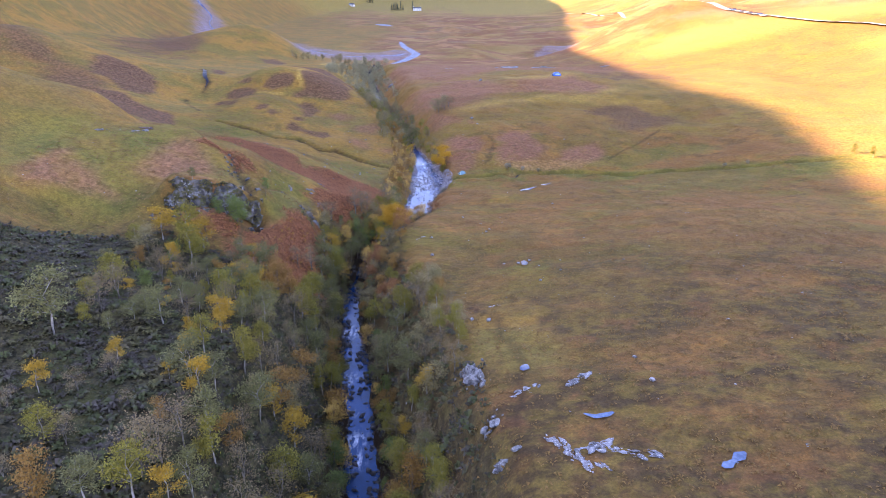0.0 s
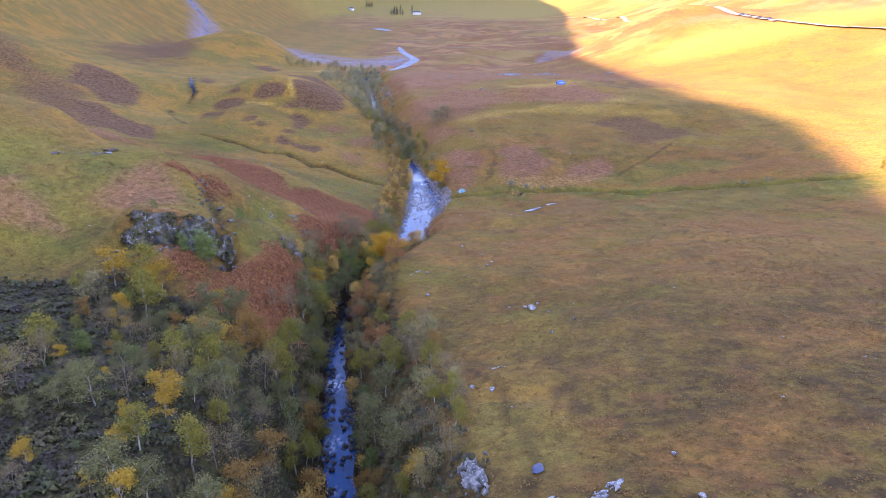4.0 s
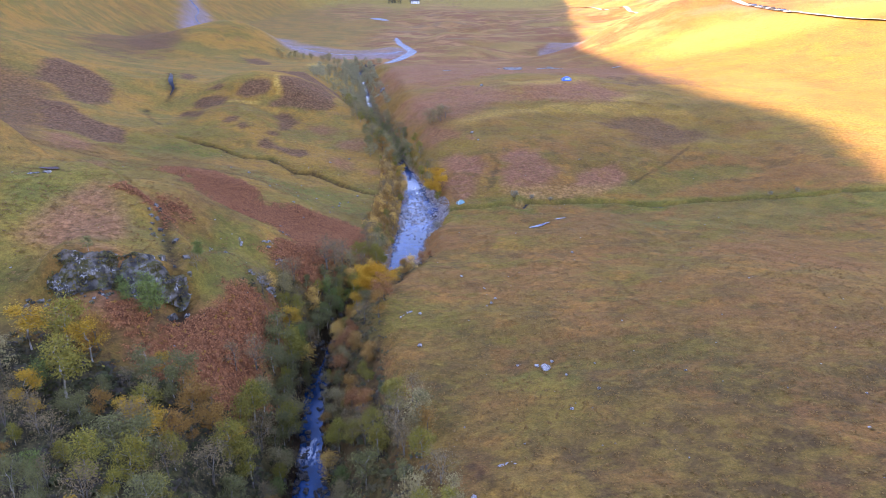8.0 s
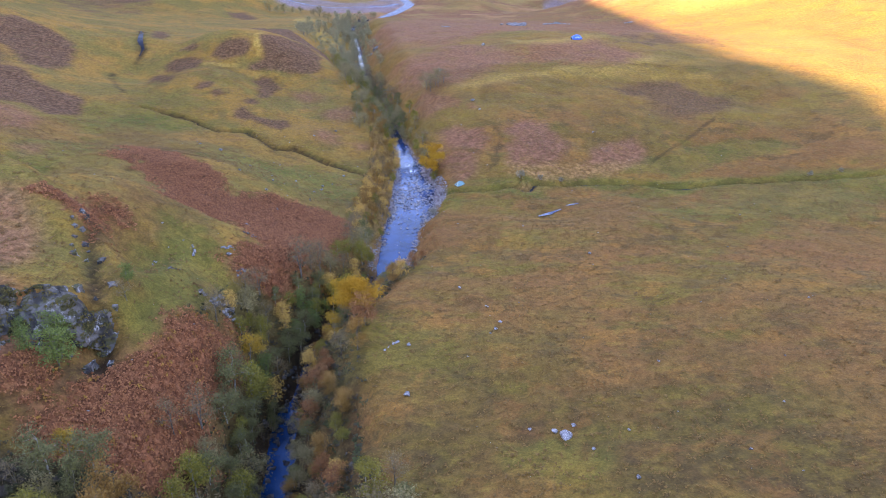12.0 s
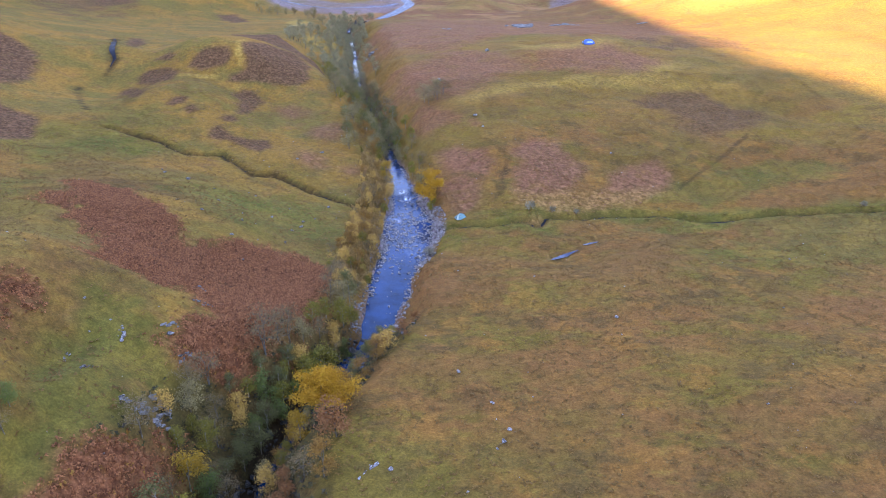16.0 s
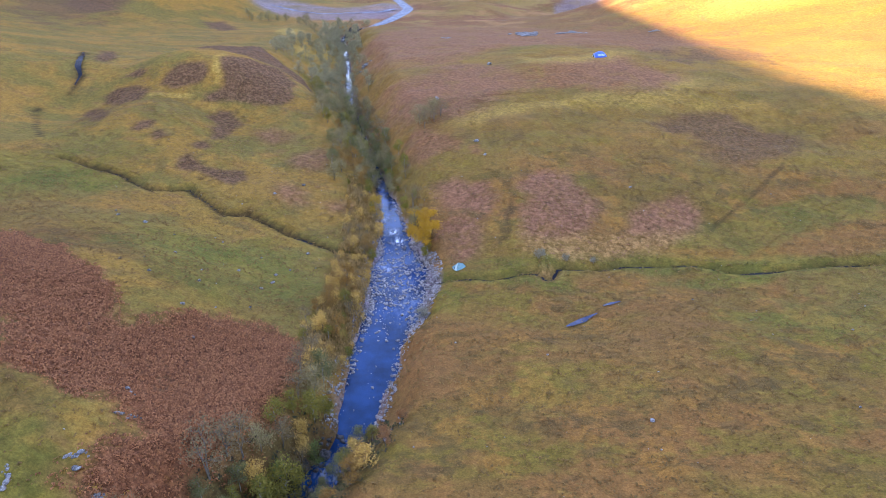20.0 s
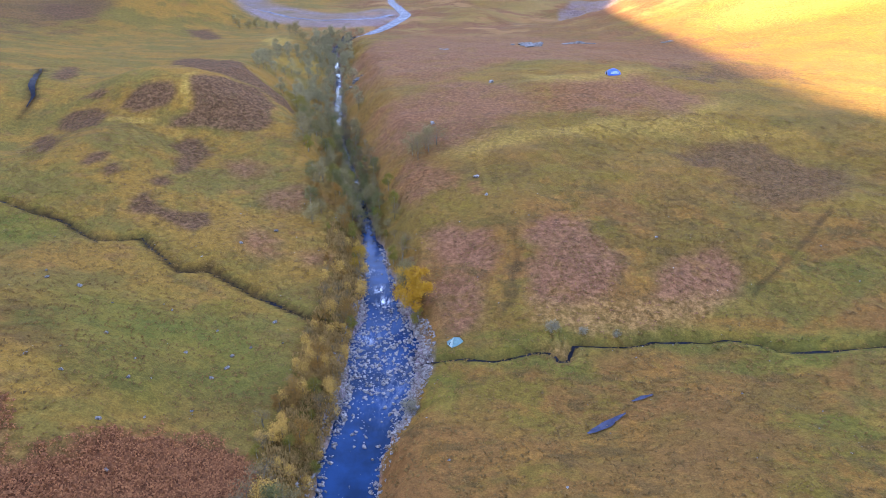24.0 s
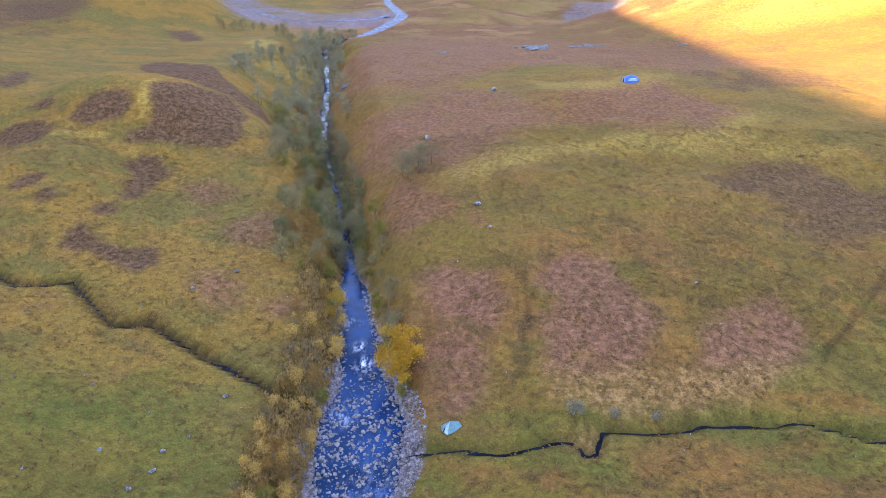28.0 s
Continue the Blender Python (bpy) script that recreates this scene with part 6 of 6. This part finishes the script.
def road():
    p = np.array(ROAD_LINE, float)
    s = np.linspace(0, len(p) - 1, 220)
    q = np.stack([np.interp(s, np.arange(len(p)), p[:, c]) for c in range(2)] + [np.full(220, 2.9)], -1)
    me = ribbon("road", q, ground_z(q[:, 0], q[:, 1]) + 0.5, 3, ASPHALT)
    return tagged(new("road", me), "pale narrow road along the sunlit hillside", "road", kind="structure")


road()
TYRE = plain_material("tyre_rubber", (0.02, 0.02, 0.02), 0.9, 0.1)
CAR_GLASS = plain_material("car_glass", (0.02, 0.03, 0.04), 0.1, 0.6)
CAR_PAINT = [plain_material("car_paint", c, 0.3, 0.6, vary=0.06) for c in ((0.55, 0.57, 0.60), (0.04, 0.07, 0.16), (0.30, 0.32, 0.36), (0.05, 0.05, 0.06))]


def car(paint, label):
    root = tagged(new("car"), label, "car", group="cars parked along the road")

    def shell(outline, width, inset, name, material):
        bm = bmesh.new()
        sides = []
        for s in (-1, 1):
            sides.append([bm.verts.new((px, s * (width / 2 - inset * (pz - 0.3)), pz)) for px, pz in outline])
        bm.faces.new(sides[0])
        bm.faces.new(sides[1][::-1])
        for k in range(len(outline)):
            n = (k + 1) % len(outline)
            bm.faces.new((sides[0][n], sides[0][k], sides[1][k], sides[1][n]))
        bmesh.ops.recalc_face_normals(bm, faces=bm.faces)
        bmesh.ops.bevel(bm, geom=bm.edges[:], offset=0.05, segments=2, affect="EDGES")
        return part(name, bm, material, root)

    shell(((-2.1, 0.3), (2.1, 0.3), (2.12, 0.7), (1.3, 0.92), (-2.0, 0.98), (-2.15, 0.65)), 1.8, 0.06, "body", paint)
    shell(((-1.75, 0.93), (1.05, 0.9), (0.35, 1.42), (-1.3, 1.45)), 1.66, 0.16, "cabin", CAR_GLASS)
    for sx in (-1.3, 1.3):
        for sy in (-0.8, 0.8):
            bm = bmesh.new()
            bmesh.ops.create_cone(bm, cap_ends=True, segments=14, radius1=0.32, radius2=0.32, depth=0.22, matrix=Matrix.Translation((sx, sy, 0.32)) @ Matrix.Rotation(math.pi / 2, 4, "X"))
            bmesh.ops.bevel(bm, geom=bm.edges[:], offset=0.03, segments=1, affect="EDGES")
            part("wheel", bm, TYRE, root)
    return root


CARS = [car(p, "small %s car parked beside the road" % c) for p, c in zip(CAR_PAINT, ("silver", "dark blue", "grey", "black"))]
for k in range(9):
    y = 516 - 4.9 * k + (3 if k > 3 else 0)
    x = float(np.interp(y, (487, 518), (203, 193))) - 1.6
    m = pose(x, y, gz(x, y) + 0.5, 0, 0, 106)
    if k < 4:
        CARS[k].matrix_basis = m
    else:
        copy_thing(CARS[(k * 3) % 4], m)

WHITEWASH = plain_material("whitewash", (0.74, 0.73, 0.70), 0.9, 0.2, size=2)
SLATE = plain_material("slate_roof", (0.09, 0.09, 0.10), 0.8, 0.3, size=1)
PANE = plain_material("window_pane", (0.02, 0.025, 0.03), 0.1, 0.6)


def house(x, y, turn, length, label):
    root = tagged(new("house"), label, "house", group="farm houses in the valley")
    root.matrix_basis = pose(x, y, gz(x, y) - 0.2, 0, 0, turn)
    w, h = 7.0, 4.6
    bm = bmesh.new()
    bmesh.ops.create_cube(bm, size=1, matrix=Matrix.Translation((0, 0, h / 2)) @ Matrix.Diagonal((length, w, h, 1)))
    part("wall", bm, WHITEWASH, root)
    bm = bmesh.new()
    e, f = length / 2 + 0.3, w / 2 + 0.4
    vs = [bm.verts.new(p) for p in ((-e, -f, h), (e, -f, h), (e, f, h), (-e, f, h), (-e, 0, h + 2.9), (e, 0, h + 2.9))]
    for q in ((0, 1, 5, 4), (2, 3, 4, 5), (0, 4, 3), (1, 2, 5), (0, 3, 2, 1)):
        bm.faces.new([vs[k] for k in q])
    bmesh.ops.recalc_face_normals(bm, faces=bm.faces)
    roof = part("roof", bm, SLATE, root)
    for s in (-1, 1):
        bm = bmesh.new()
        bmesh.ops.create_cube(bm, size=1, matrix=Matrix.Translation((s * (e - 0.9), 0, h + 3)) @ Matrix.Diagonal((0.9, 0.9, 1.6, 1)))
        part("chimney", bm, WHITEWASH, roof)
    for px in (-0.3, 0.0, 0.3):
        for pz in (1.3, 3.4):
            bm = bmesh.new()
            bmesh.ops.create_cube(bm, size=1, matrix=Matrix.Translation((px * length, -w / 2, pz)) @ Matrix.Diagonal((1.0, 0.1, 1.2, 1)))
            part("window", bm, PANE, root)
    return root


house(-94, 1500, 8, 17, "long white farmhouse with a slate roof by the valley fields")
house(-262, 1690, -20, 13, "white cottage beyond the valley fields")


def conifer(seed, height, label):
    """A dark spruce: straight trunk, drooping whorls of needled twigs."""
    r = random.Random(seed)
    v, f = [], []
    limb(v, f, [Vector((0, 0, -0.3)), Vector((0, 0, height * 0.5)), Vector((0, 0, height))], [0.03 * height, 0.018 * height, 0.004 * height], 6)
    cv, cf = [], []
    for _ in range(900):
        t = r.random() ** 0.8
        a, rad = r.uniform(0, 6.3), (1 - t) * height * 0.23 * r.uniform(0.35, 1.1) + 0.1
        c = Vector((math.cos(a) * rad, math.sin(a) * rad, height * (0.08 + 0.9 * t) - rad * 0.25))
        o = Vector((math.cos(a), math.sin(a), -0.35)) * 0.55
        w = Vector((-math.sin(a), math.cos(a), 0)) * 0.22
        k = len(cv)
        cv += [c - o, c + w, c + o, c - w]
        cf.append((k, k + 1, k + 2, k + 3))
    root = new("conifer")
    child("trunk", mesh_of("trunk", v, f, GREY_BARK), root)
    child("crown", mesh_of("crown", cv, cf, LEAVES["conifer"]), root)
    return tagged(root, label, "tree", group="conifers in the valley")


SPRUCES = [conifer(400 + k, 15 + 3 * k, "dark green conifer in a small valley plantation") for k in range(2)]
for k, (x, y) in enumerate(((-148, 1500), (-141, 1504), (-135, 1498), (-129, 1503), (-124, 1500), (-138, 1512), (-145, 1515), (-250, 1880), (-242, 1888), (-236, 1880), (-246, 1895), (-105, 1515))):
    m = Matrix.LocRotScale((x, y, gz(x, y)), Euler((0, 0, k * 1.7)), (1, 1, 0.85 + 0.1 * (k % 4)))
    if k < 2:
        SPRUCES[k].matrix_basis = m
    else:
        copy_thing(SPRUCES[k % 2], m)
